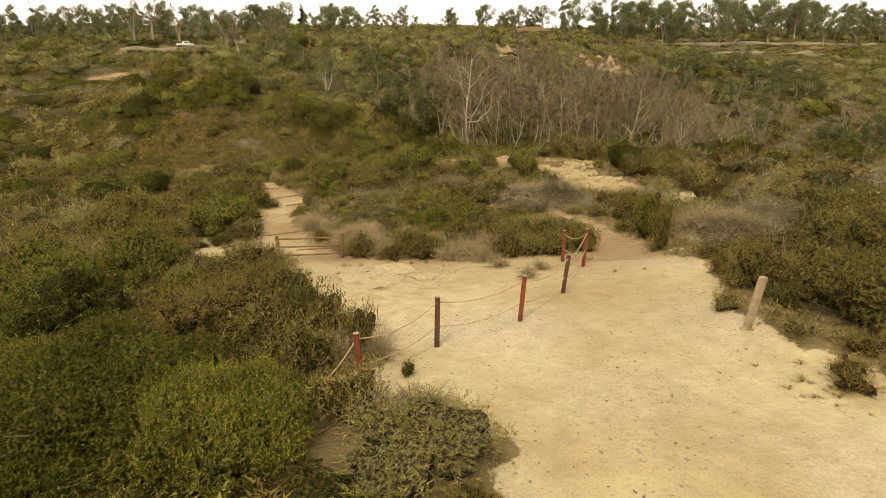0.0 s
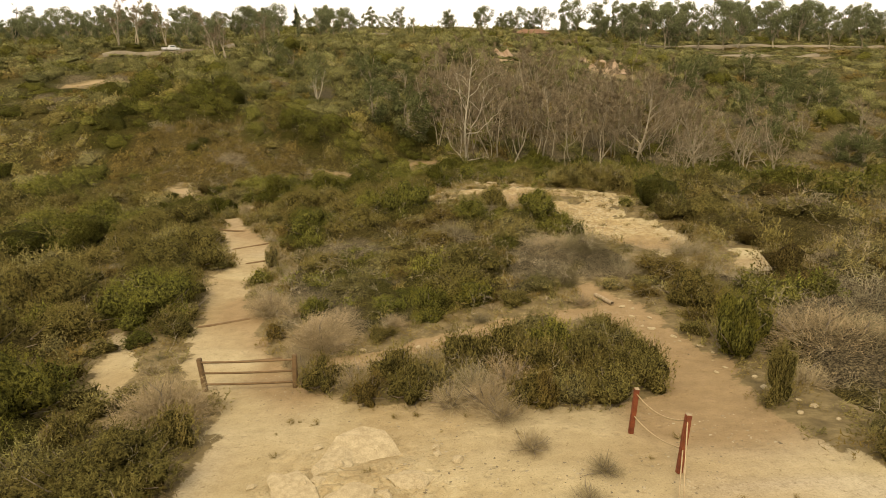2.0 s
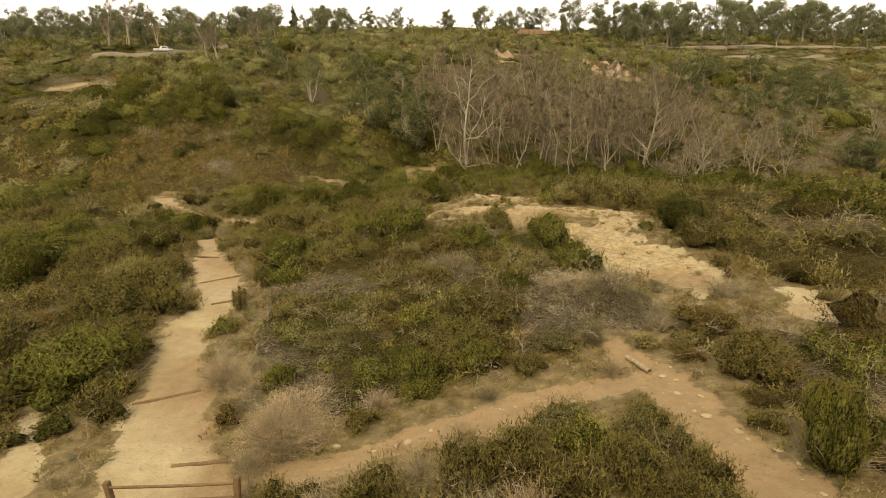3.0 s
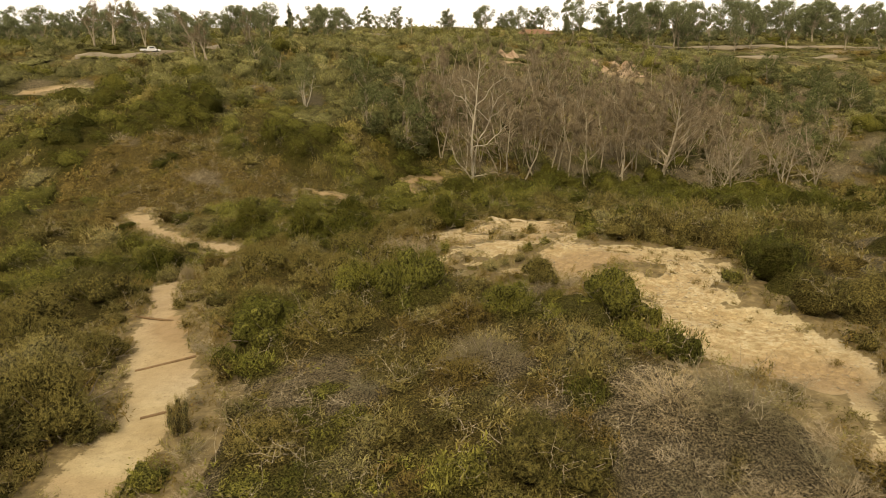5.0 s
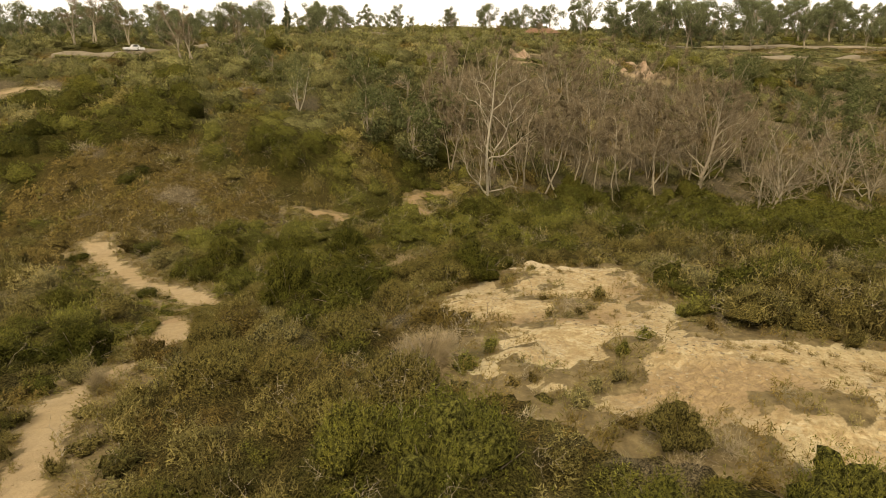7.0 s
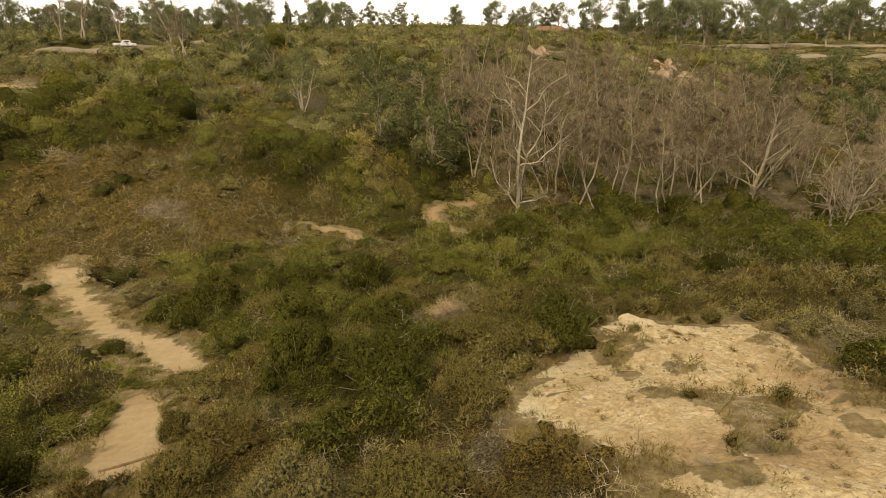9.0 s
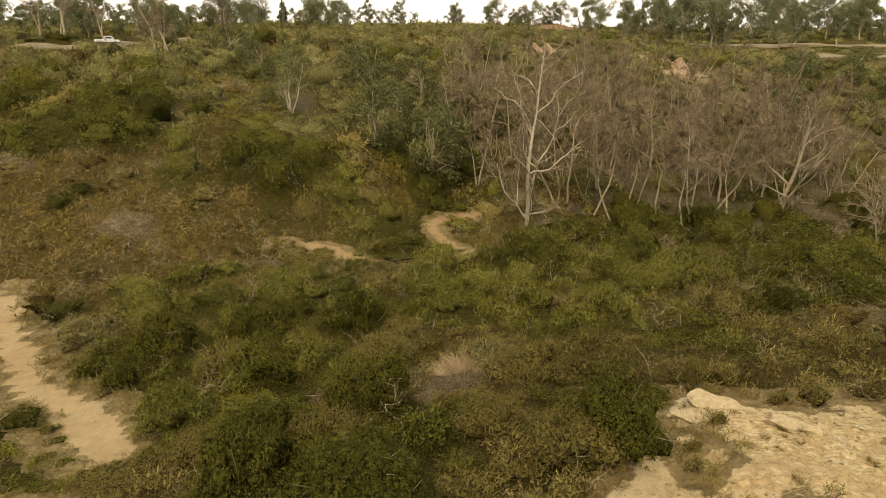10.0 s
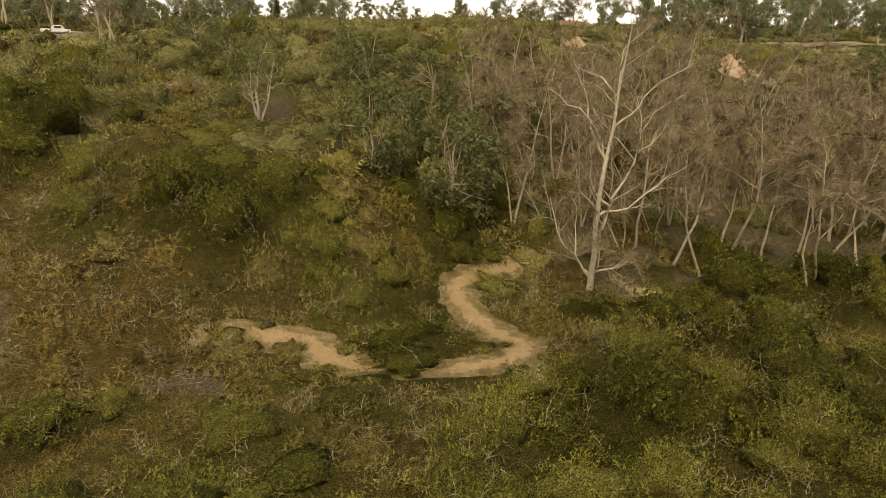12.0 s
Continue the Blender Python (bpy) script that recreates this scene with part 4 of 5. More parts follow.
# ---- crooked dead branches that stick out of the brush ----
def snag_shape(seed):
    rng = np.random.default_rng(seed)
    v, f, base = [], [], 0
    for s in range(2):
        way, p = unit(rng.normal(size=3) * (1, 1, 0.35) + (0, 0, 0.55)), [np.zeros(3)]
        for _ in range(4):
            way = unit(way + rng.normal(size=3) * 0.42)
            p.append(p[-1] + way * rng.uniform(0.18, 0.3))
        p = np.array(p)
        root, d, ln, wd = [p[:-1]], [unit(np.diff(p, axis=0))], [np.linalg.norm(np.diff(p, axis=0), axis=1) * 1.25], [np.array([0.024, 0.02, 0.017, 0.014])]
        for _ in range(9):
            q = rng.integers(1, 5)
            w = unit(p[q] - p[q - 1] + rng.normal(size=3) * 0.22 + 0.25 * rng.normal(size=3))
            a = p[q] + 0 * w
            root += [a[None], (a + w * 0.2)[None]]
            d += [w[None], unit(w + rng.normal(size=3) * 0.45)[None]]
            ln += [np.array([0.26]), np.array([rng.uniform(0.15, 0.3)])]
            wd += [np.array([0.012]), np.array([0.009])]
        root, d, ln, wd = np.concatenate(root), np.concatenate(d), np.concatenate(ln), np.concatenate(wd)
        for _ in range(2):                                     # two crossed blades make each twig solid from every side
            bv, bf = blades(rng, root, d, ln, wd)
            v.append(bv), f.append(bf + base)
            base += len(bv)
    return np.concatenate(v), np.concatenate(f), None


rng = np.random.default_rng(23)
sx, sy = rng.uniform(-48, 42, 16000), rng.uniform(5, 122, 16000)
want = 0.05 + 1.2 * stand(sx, sy, PARCHED) + 0.22 * stand(sx, sy, GRASSY) + 0.1 * ripple(sx, sy, 5, 71)
ok = (rng.random(len(sx)) < want) & (on_raster(SAND, sx, sy) < 0.05) & (np.abs(sx) < 8 + 0.8 * sy)
sx, sy = sx[ok][:1500], sy[ok][:1500]
sn, sh = nearness(sx, sy), np.zeros(len(sx))
for band, (lo, hi, _) in enumerate(BANDS):
    m = (sn >= lo) & (sn < hi)
    if m.any():
        sh[m] = canopy(sx[m], sy[m], band)[0]
snags, base = [[], []], 0
for i in range(4):
    m = np.arange(len(sx)) % 4 == i
    size = rng.uniform(0.45, 1.0, m.sum()) * (0.6 + 0.4 * gate_range(sy[m], 12, 26)) * (1 + 0.008 * sy[m])
    v, f = scatter(snag_shape(600 + i), np.stack([sx[m], sy[m], ground_height(sx[m], sy[m]) + 0.55 * sh[m]], -1), rng.uniform(0, 6.28, m.sum()), size, size * 0.9)
    snags[0].append(v), snags[1].append(f + base)
    base += len(v)
tagged(mesh_object("dead_branches", np.concatenate(snags[0]), np.concatenate(snags[1]), GREY_TWIG), "crooked grey dead branches sticking out of the brush", "branches", kind="stuff")

# ---- small dry plants on the bare sand ----
tx, ty = np.concatenate([rng.uniform(-4, 15, 900), rng.uniform(-4, 8, 50), rng.normal(7.2, 0.55, 26)]), np.concatenate([rng.uniform(39, 74, 900), rng.uniform(16, 25, 50), rng.normal(9.3, 0.4, 26)])
ok = (on_raster(SAND, tx, ty) > 0.7) & ((ty < 12) | (ripple(tx, ty, 2.6, 72) > 0.5) | (on_raster(NEAR_SAND, tx, ty) < 0.6))
tx, ty = tx[ok], ty[ok]
size = rng.uniform(0.14, 0.42, len(tx)) * np.where(ty < 30, 0.6, 1.0)
v, f = scatter(brush_shape(650, 60, width=0.035, height=0.8), np.stack([tx, ty, surface_height(tx, ty)], -1), rng.uniform(0, 6.28, len(tx)), size, size * 0.9)
tagged(mesh_object("dry_tufts", v, f, BROWN), "small dry brown plants scattered over bare sand", "plants", kind="stuff")


# ---- trees ----
def part(name, verts, faces, mat, parent, label="", smooth=True):
    ob = mesh_object(name, verts, faces, mat, smooth, parent)
    return tagged(ob, label)


def tube(points, radii, sides):
    """A tapered pipe through the points, as quads."""
    p, r = np.asarray(points, float), np.asarray(radii, float)
    d = unit(np.gradient(p, axis=0))
    a = unit(np.cross(d, np.where(np.abs(d[:, 2:3]) > 0.9, (1.0, 0, 0), (0, 0, 1.0))))
    b = np.cross(d, a)
    t = np.arange(sides) * 2 * math.pi / sides
    v = p[:, None] + r[:, None, None] * (np.cos(t)[None, :, None] * a[:, None] + np.sin(t)[None, :, None] * b[:, None])
    i = np.arange(len(p) - 1)[:, None] * sides
    j = np.arange(sides)[None]
    k = (j + 1) % sides
    return v.reshape(-1, 3), np.stack([i + j, i + k, i + sides + k, i + sides + j], -1).reshape(-1, 4)


def joined(pieces):
    v, f, base = [], [], 0
    for pv, pf in pieces:
        v.append(pv), f.append(np.asarray(pf) + base)
        base += len(pv)
    return np.concatenate(v), np.concatenate(f)


def limb(rng, start, way, length, r0, r1, bend, steps):
    pts, d = [np.array(start, float)], np.array(way, float)
    for _ in range(steps):
        d = unit(d + rng.normal(size=3) * bend + (0, 0, 0.05))
        pts.append(pts[-1] + d * length / steps)
    return np.array(pts), np.linspace(r0, r1, steps + 1)


def bare_tree_meshes(seed, height, radius, stems=2, lean=0.15, fork=0.32, spread=0.75, twigs=1300, twig_width=0.05, reach=0.45, first=0.2, drift=(0, 0), open_=0.16, bend=0.1, boughs=9):
    """Trunk, limbs (each with its side branches) and twigs of a leafless tree."""
    rng = np.random.default_rng(seed)
    trunk, limbs, tips = [], [], []
    for s in range(stems):
        way = unit(np.array([rng.normal() * lean + drift[0], rng.normal() * lean + drift[1], 1]) + (0 if stems == 1 else open_) * np.array([math.cos(6.28 * s / stems + seed), 0.6 * math.sin(6.28 * s / stems + seed), 0]))
        h = height * (1 if s == 0 else rng.uniform(0.6, 0.85))
        pts, rad = limb(rng, (0, 0, -0.3), way, h, radius * (1 if s == 0 else 0.75), radius * 0.12, bend, 9)
        trunk.append(tube(pts, rad, 7))
        for i in range(int(boughs * max(0.5, h / height))):
            f = first + (0.95 - first) * (i + rng.random()) / boughs
            q = f * 9
            root = pts[int(q)] + (pts[min(9, int(q) + 1)] - pts[int(q)]) * (q - int(q))
            r = np.interp(q, np.arange(10), rad)
            turn = rng.uniform(0, 6.28)
            out = unit(np.array([math.cos(turn) * spread, math.sin(turn) * spread, rng.uniform(0.4, 1.25)]))
            ln = height * reach * (1.08 - 0.7 * f) * rng.uniform(0.6, 1.1)
            lp, lr = limb(rng, root, out, ln, r * 0.68, r * 0.12, 0.26, 5)
            bough = [tube(lp, lr, 4)]
            for _ in range(3):
                g = rng.uniform(0.3, 0.95) * 5
                base = lp[int(g)] + (lp[min(5, int(g) + 1)] - lp[int(g)]) * (g - int(g))
                sub = unit(unit(lp[min(5, int(g) + 1)] - lp[int(g)] + 1e-6) + rng.normal(size=3) * 0.6)
                sp, sr = limb(rng, base, sub, ln * rng.uniform(0.3, 0.6), np.interp(g, np.arange(6), lr) * 0.6, twig_width * 0.35, 0.28, 3)
                bough.append(tube(sp, sr, 3))
                tips += [(sp[k] + (sp[k + 1] - sp[k]) * u, unit(sp[k + 1] - sp[k])) for k in range(3) for u in (0.3, 0.8)]
            tips += [(lp[k], unit(lp[k] - lp[k - 1])) for k in (3, 4, 5)]
            limbs.append(joined(bough))
    at, ways = np.array([t[0] for t in tips]), np.array([t[1] for t in tips])
    pick = rng.integers(0, len(at), twigs)
    ln = height * rng.uniform(0.03, 0.1, twigs)
    first_twigs = blades(rng, at[pick], unit(ways[pick] + rng.normal(size=(twigs, 3)) * 0.55), ln, np.full(twigs, twig_width))
    return joined(trunk), limbs, first_twigs


def bare_tree(name, meshes, bark, twig_mat, label, group, apart=False):
    """Near trees have each limb apart; in the others trunk and limbs are one."""
    tree = new(name)
    part("trunk", *(meshes[0] if apart else joined([meshes[0]] + meshes[1])), bark, tree)
    for bough in meshes[1] if apart else ():
        part("limb", *bough, bark, tree)
    part("crown", *meshes[2], twig_mat, tree, smooth=False)
    return tagged(tree, label, "tree", group)


def on_ground(x, y, turn=0.0, size=1.0, sink=0.0, lean=0.0, tilt=0.0):
    return pose(x, y, float(ground_height(x, y)[0]) - sink, tilt, lean, turn) @ Matrix.Scale(size, 4)


def place_copy(first, m):
    """A copy of a thing at m, its scale included."""
    ob = copy_thing(first, m)
    ob.matrix_basis = m
    return ob


# the pale two-stemmed tree that stands alone before the grove
# of each stem and limb: what it grows from, how far up, which way, length, thickness
FORKS = ((None, 0.0, (0.17, 0.02, 1), 22.5, 0.3), (0, 0.1, (0.03, -0.08, 1), 16.0, 0.19), (0, 0.085, (-0.5, 0, 0.85), 8.5, 0.13), (0, 0.1, (-0.95, 0.1, 0.5), 8.0, 0.11), (0, 0.11, (0.95, 0.1, 0.5), 7.5, 0.11), (0, 0.1, (0.5, -0.3, 0.6), 5.0, 0.08),
         (0, 0.35, (0.75, 0.2, 0.55), 8.5, 0.13), (1, 0.4, (-0.75, 0, 0.6), 6.5, 0.1), (0, 0.5, (0.75, 0.1, 0.6), 8.5, 0.12), (0, 0.55, (-0.5, 0.1, 0.85), 8.5, 0.12), (0, 0.66, (0.6, -0.3, 0.8), 7.0, 0.09),
         (1, 0.6, (0.3, 0.4, 0.8), 5.5, 0.08), (1, 0.66, (-0.7, -0.2, 0.7), 6.0, 0.08), (0, 0.76, (-0.6, 0.2, 0.8), 5.5, 0.07), (1, 0.3, (-0.5, -0.4, 0.7), 5.0, 0.08), (0, 0.8, (0.6, 0.3, 0.7), 4.5, 0.06), (1, 0.8, (0.5, 0.2, 0.8), 4.5, 0.06))


def forked_tree_meshes(seed, forks, twigs, twig_width):
    """A leafless tree whose stems and great limbs are set out one by one."""
    rng = np.random.default_rng(seed)
    lines, trunk, limbs, tips = [], [], [], []
    for stem, share, way, length, radius in forks:
        start, r = (np.array((0, 0, -0.3)), radius) if stem is None else (lines[stem][0][int(share * 9)] * (1 - share * 9 % 1) + lines[stem][0][int(share * 9) + 1] * (share * 9 % 1), radius)
        pts, rad = limb(rng, start, unit(np.array(way, float)), length, r, 0.025, 0.1 if stem is None else 0.26, 9)
        lines.append((pts, rad))
        bough = [tube(pts, rad, 7 if stem is None else 5)]
        for i in range(9):
            g = rng.uniform(0.5 if stem is None else 0.2, 1.0) * 8.9
            base = pts[int(g)] + (pts[int(g) + 1] - pts[int(g)]) * (g % 1)
            sp, sr = limb(rng, base, unit(unit(pts[int(g) + 1] - pts[int(g)]) + rng.normal(size=3) * 0.55), length ** 0.6 * rng.uniform(0.4, 0.9), max(0.02, 0.4 * rad[int(g)]), 0.01, 0.24, 4)
            bough.append(tube(sp, sr, 3))
            tips += [(sp[k], unit(sp[k] - sp[k - 1])) for k in (2, 3, 4)]
        (trunk if stem is None else limbs).append(joined(bough))
    at, ways = np.array([t[0] for t in tips]), np.array([t[1] for t in tips])
    pick = rng.integers(0, len(at), twigs)
    return joined(trunk), limbs, blades(rng, at[pick], unit(ways[pick] + rng.normal(size=(twigs, 3)) * 0.5), rng.uniform(0.5, 1.7, twigs), np.full(twigs, twig_width))


lone_tree = bare_tree("bare_tree", forked_tree_meshes(8, FORKS, 9000, 0.028), PALE_BARK, TWIGS,
                      "tall pale leafless tree beside the valley trail", "bare trees of the grove", True)
lone_tree.matrix_basis = on_ground(5.0, 123.2)
great_tree = bare_tree("bare_tree", bare_tree_meshes(11, 19.0, 0.34, 2, 0.04, bend=0.13, reach=0.55, first=0.3, twigs=3000, twig_width=0.055, drift=(0.08, 0), open_=0.1), BARK, TWIGS,
                       "large pale leafless tree with wide crooked limbs", "bare trees of the grove", True)
great_tree.matrix_basis = on_ground(41, 133)
slim_kinds = [bare_tree("bare_tree", bare_tree_meshes(20 + i, 15.5, 0.165, 1, 0.1, bend=0.15, reach=0.42, first=0.4, twigs=1500, twig_width=0.06), BARK, TWIGS,
                        "slender pale leafless tree in the grove", "bare trees of the grove") for i in range(3)]
low_kinds = [bare_tree("bare_tree", bare_tree_meshes(30 + i, 12.0, 0.16, 3, 0.2, reach=0.5, first=0.2, twigs=1300, twig_width=0.055, open_=0.4), BARK, TWIGS,
                       "low crooked leafless tree with forked pale limbs", "crooked bare trees") for i in range(2)]
thicket_kinds = [bare_tree("bare_tree", bare_tree_meshes(40 + i, 13.5, 0.15, 2, 0.15, reach=0.42, first=0.3, twigs=1500, twig_width=0.055, open_=0.2, boughs=6), BARK, TWIGS,
                           "brown twiggy leafless tree on the slope", "twiggy trees of the thicket") for i in range(3)]
rng = np.random.default_rng(17)


def plant(kinds, places, low=0.8, high=1.2, lean=4):
    for i, (x, y) in enumerate(places):
        m = on_ground(x, y, rng.uniform(0, 360), rng.uniform(low, high), 0.1, rng.uniform(-lean, lean), rng.uniform(-lean, lean))
        if i < len(kinds):
            kinds[i].matrix_basis = m
        else:
            place_copy(kinds[i % len(kinds)], m)


plant(slim_kinds, ((30, 135.5), (27, 126.5), (25, 124.5), (36, 139), (34, 136.5), (39, 141), (42.5, 140), (21.5, 133), (19.5, 131.5), (23.4, 130), (15, 131), (17, 128.5), (12, 133), (33, 130), (45, 138)), 0.85, 1.2)
plant(low_kinds, ((44, 116.5), (52, 127), (57, 133), (62, 128), (70, 131), (66, 140), (90, 157), (78, 150), (100, 150), (49, 121)), 0.9, 1.35, 9)
thicket = []
while len(thicket) < 90:
    x, y = rng.uniform(-3, 64), rng.uniform(127, 172)
    if y > (129 if x < 12 else 136) + 0.16 * abs(x - 10) and all((x - a) ** 2 + (y - b) ** 2 > 6 for a, b in thicket):
        thicket.append((x, y))
plant(thicket_kinds, thicket, 0.65, 1.15, 6)


def crown_mesh(seed, height, radius, count, leaf, clumps=16, bottom=0.35, pointed=False):
    """Leaf clumps of a broad or a pointed crown, uneven and with gaps."""
    rng = np.random.default_rng(seed)
    if pointed:
        z = rng.uniform(0.15, 1.0, clumps)
        reach = radius * (1.05 - z)
        turn = rng.uniform(0, 6.28, clumps)
        at = np.column_stack([np.cos(turn) * reach * 0.6, np.sin(turn) * reach * 0.6, z * height])
        size = np.maximum(reach * 0.7, radius * 0.16)
    else:
        z = np.linspace(bottom, 0.95, clumps)
        turn, r = rng.uniform(0, 6.28, clumps), radius * np.sqrt(rng.random(clumps)) * np.sin(np.clip((z - bottom * 0.6) / (1.05 - bottom * 0.6), 0, 1) * math.pi) ** 0.5
        at = np.column_stack([np.cos(turn) * r, np.sin(turn) * r, z * height])
        size = radius * rng.uniform(0.2, 0.42, clumps)
    pick = rng.choice(clumps, count, p=size ** 2 / (size ** 2).sum())
    d = unit(rng.normal(size=(count, 3)))
    p = at[pick] + d * (size[pick] * rng.uniform(0.35, 1.1, count) ** 0.7)[:, None] * (1, 1, 0.8)
    ln = leaf * rng.uniform(0.6, 1.4, count)
    facing = unit(d + (0, 0, 0.3) + rng.normal(size=(count, 3)) * 0.5)
    way = rng.normal(size=(count, 3)) + (0, 0, -0.3)
    return blades(rng, p, unit(way - facing * (way * facing).sum(1, keepdims=True) * 0.8), ln, ln * 0.5, facing), at


def leafy_tree(name, seed, height, radius, count, leaf, mat, bark, label, group, category="tree", pointed=False, bottom=0.35):
    tree = new(name)
    crown, at = crown_mesh(seed, height, radius, count, leaf, pointed=pointed, bottom=bottom)
    rng = np.random.default_rng(seed)
    pts, rad = limb(rng, (0, 0, -0.4), (rng.normal() * 0.1, rng.normal() * 0.1, 1), height * (0.95 if pointed else 0.7), height * 0.022, height * 0.006, 0.1, 6)
    wood = [tube(pts, rad, 6)]
    if not pointed:
        wood += [tube(*limb(rng, pts[2 + i % 4], unit(c - pts[2 + i % 4]), np.linalg.norm(c - pts[2 + i % 4]), rad[3] * 0.6, 0.04, 0.12, 3), 3) for i, c in enumerate(at)]
    part("trunk", *joined(wood), bark, tree)
    part("crown", *crown, mat, tree, smooth=False)
    return tagged(tree, label, category, group)


gum_kinds = [leafy_tree("eucalyptus_tree", 60 + i, 14.0, 5.2 - 0.6 * i, 2400, 0.5, GUM, BARK, "tall dark green eucalyptus with open crown on the ridge", "ridge trees", bottom=(0.42, 0.2, 0.32, 0.12)[i]) for i in range(4)]
fir_kinds = [leafy_tree("conifer_tree", 70 + i, 14.0, 2.6, 500, 0.9, FIR, DARK_BARK, "dark pointed conifer on the skyline", "skyline conifers", pointed=True) for i in range(2)]
willow_kinds = [leafy_tree("leafy_tree", 80 + i, 8.0, 3.6, 2200, 0.4, WILLOW, BARK, "pale green leafy tree on the far slope", "slope trees", bottom=0.06) for i in range(3)]
ridge = []
while len(ridge) < 80:                                        # behind the ridge road
    x, y = rng.uniform(-230, -38), rng.uniform(208, 330)
    if min(along(np.array([x]), np.array([y]), ROADS["ridge_road"])[0], 99) > 3 and y > 205 - 0.05 * x + (60 if x > -66 else 0):
        ridge.append((x, y))
while len(ridge) < 112:
    ridge.append((rng.uniform(-260, -120), rng.uniform(330, 425)))
while len(ridge) < 226:                                       # dense wood above the terrace
    x, y = rng.uniform(58, 330), rng.uniform(345, 425)
    if along(np.array([x]), np.array([y]), ROADS["terrace_road"])[0] > 4 and y > 349:
        ridge.append((x, y))
ridge += [(rng.uniform(100, 250), rng.uniform(318, 331)) for _ in range(12)]
plant(gum_kinds, ridge[:112], 0.5, 1.15, 3)
plant([place_copy(g, g.matrix_basis) for g in gum_kinds], ridge[112:], 0.75, 1.6, 3)
plant([place_copy(g, g.matrix_basis) for g in gum_kinds], [(rng.uniform(-125, 62), rng.uniform(390, 428)) for _ in range(58)], 0.45, 1.15, 3)      # thin skyline of the crest
plant(fir_kinds, ((-138, 395), (-128, 398), (-119, 392), (-108, 400), (-196, 300), (-90, 402)), 0.9, 1.3, 1)
plant(willow_kinds, ((-8, 138), (-4, 141), (-12, 143), (-2, 147), (-15, 150), (-9, 155), (3, 151), (-20, 160), (-38, 165), (-46, 178), (-14, 134), (-6, 131)) + tuple((rng.uniform(58, 135), rng.uniform(136, 205)) for _ in range(34)), 0.8, 1.3, 4)
sprouting = bare_tree("bare_tree", bare_tree_meshes(52, 9.5, 0.17, 4, 0.1, reach=0.3, first=0.4, twigs=700, twig_width=0.05, open_=0.42), PALE_BARK, GUM, "small forked tree with thin green crown", "slope trees")
sprouting.matrix_basis = on_ground(-26.8, 140.8)
crown, _ = crown_mesh(53, 10.0, 3.8, 1500, 0.28, 18, 0.5)
part("leaves", *crown, WILLOW, sprouting, smooth=False)
gaunt_kinds = [bare_tree("bare_tree", bare_tree_meshes(55 + i, 18.0, 0.3, 2, 0.06, reach=0.25, first=0.4, twigs=900, twig_width=0.1), BARK, TWIGS, "tall gaunt pale tree near the ridge road", "gaunt trees") for i in range(2)]
plant(gaunt_kinds, ((-56, 170), (-61, 176), (-96, 206), (-104, 210), (-49, 181), (-88, 209)), 0.75, 1.05, 6)


# ---- rope fence, barrier and posts on the knoll ----
def box_bm(sx, sy, sz, bevel=0.008, top_cut=0.0):
    """A sawn timber standing on its base, edges eased."""
    bm = bmesh.new()
    bmesh.ops.create_cube(bm, size=1)
    for v in bm.verts:
        v.co = (v.co.x * sx, v.co.y * sy, (v.co.z + 0.5) * sz + (top_cut * v.co.x if v.co.z > 0 else 0))
    bmesh.ops.bevel(bm, geom=bm.edges[:], offset=bevel, segments=2, affect="EDGES")
    return bm


def bm_part(name, bm, mat, parent=None, label="", matrix=None):
    me = bpy.data.meshes.new(name)
    bm.to_mesh(me)
    bm.free()
    me.materials.append(mat)
    ob = new(name, me)
    ob.parent = parent
    if matrix:
        ob.matrix_basis = matrix
    return tagged(ob, label)


def z_at(x, y):
    return float(surface_height(np.array([x]), np.array([y]))[0])


def spar(name, a, b, radius, mat, parent=None, sag=0.0, sides=8, steps=10, label=""):
    """A rope or rail from a to b, hanging by sag."""
    s = np.linspace(0, 1, steps + 1)[:, None]
    p = np.asarray(a) * (1 - s) + np.asarray(b) * s - np.array([0, 0, 1]) * sag * 4 * s * (1 - s)
    v, f = tube(p, np.full(steps + 1, radius), sides)
    return part(name, v, f, mat, parent, label)


fence = tagged(new("rope_fence"), "red-brown wooden posts strung with two sagging ropes", "fence")
POSTS = ((-1.55, 9.95, 1.15, 2, -3), (-0.14, 11.95, 1.2, 0, 1), (1.88, 13.25, 1.2, 2, 3), (3.35, 15.4, 1.15, 3, 5), (4.5, 17.9, 1.22, -3, 3), (4.25, 19.9, 1.15, 2, 1))
heads = []
for x, y, h, tilt, lean in POSTS:
    z = z_at(x, y)
    m = pose(x, y, z - 0.15, tilt, lean, random.uniform(-20, 20))
    post = bm_part("post", box_bm(0.105, 0.105, h + 0.15, 0.012), DARK_WOOD if (x, y) in ((-0.14, 11.95), (3.35, 15.4)) else RUST_WOOD, fence, matrix=m)
    bm_part("post_top", box_bm(0.1, 0.1, 0.012, 0.004), GREY_WOOD, post, "bare sawn top", matrix=pose(0, 0, h + 0.148))
    heads.append([np.array(m @ Vector((0, 0, h * f + 0.15))) for f in (0.9, 0.42)])
for a, b in zip(heads, heads[1:]):
    for k, sag in ((0, 0.14), (1, 0.12)):
        spar("rope", a[k], b[k], 0.013, ROPE, fence, sag + random.uniform(0, 0.08), 6)
spar("rope", heads[0][0], heads[0][0] + np.array([-0.5, -0.4, -0.6]), 0.013, ROPE, fence, 0.05, 6)

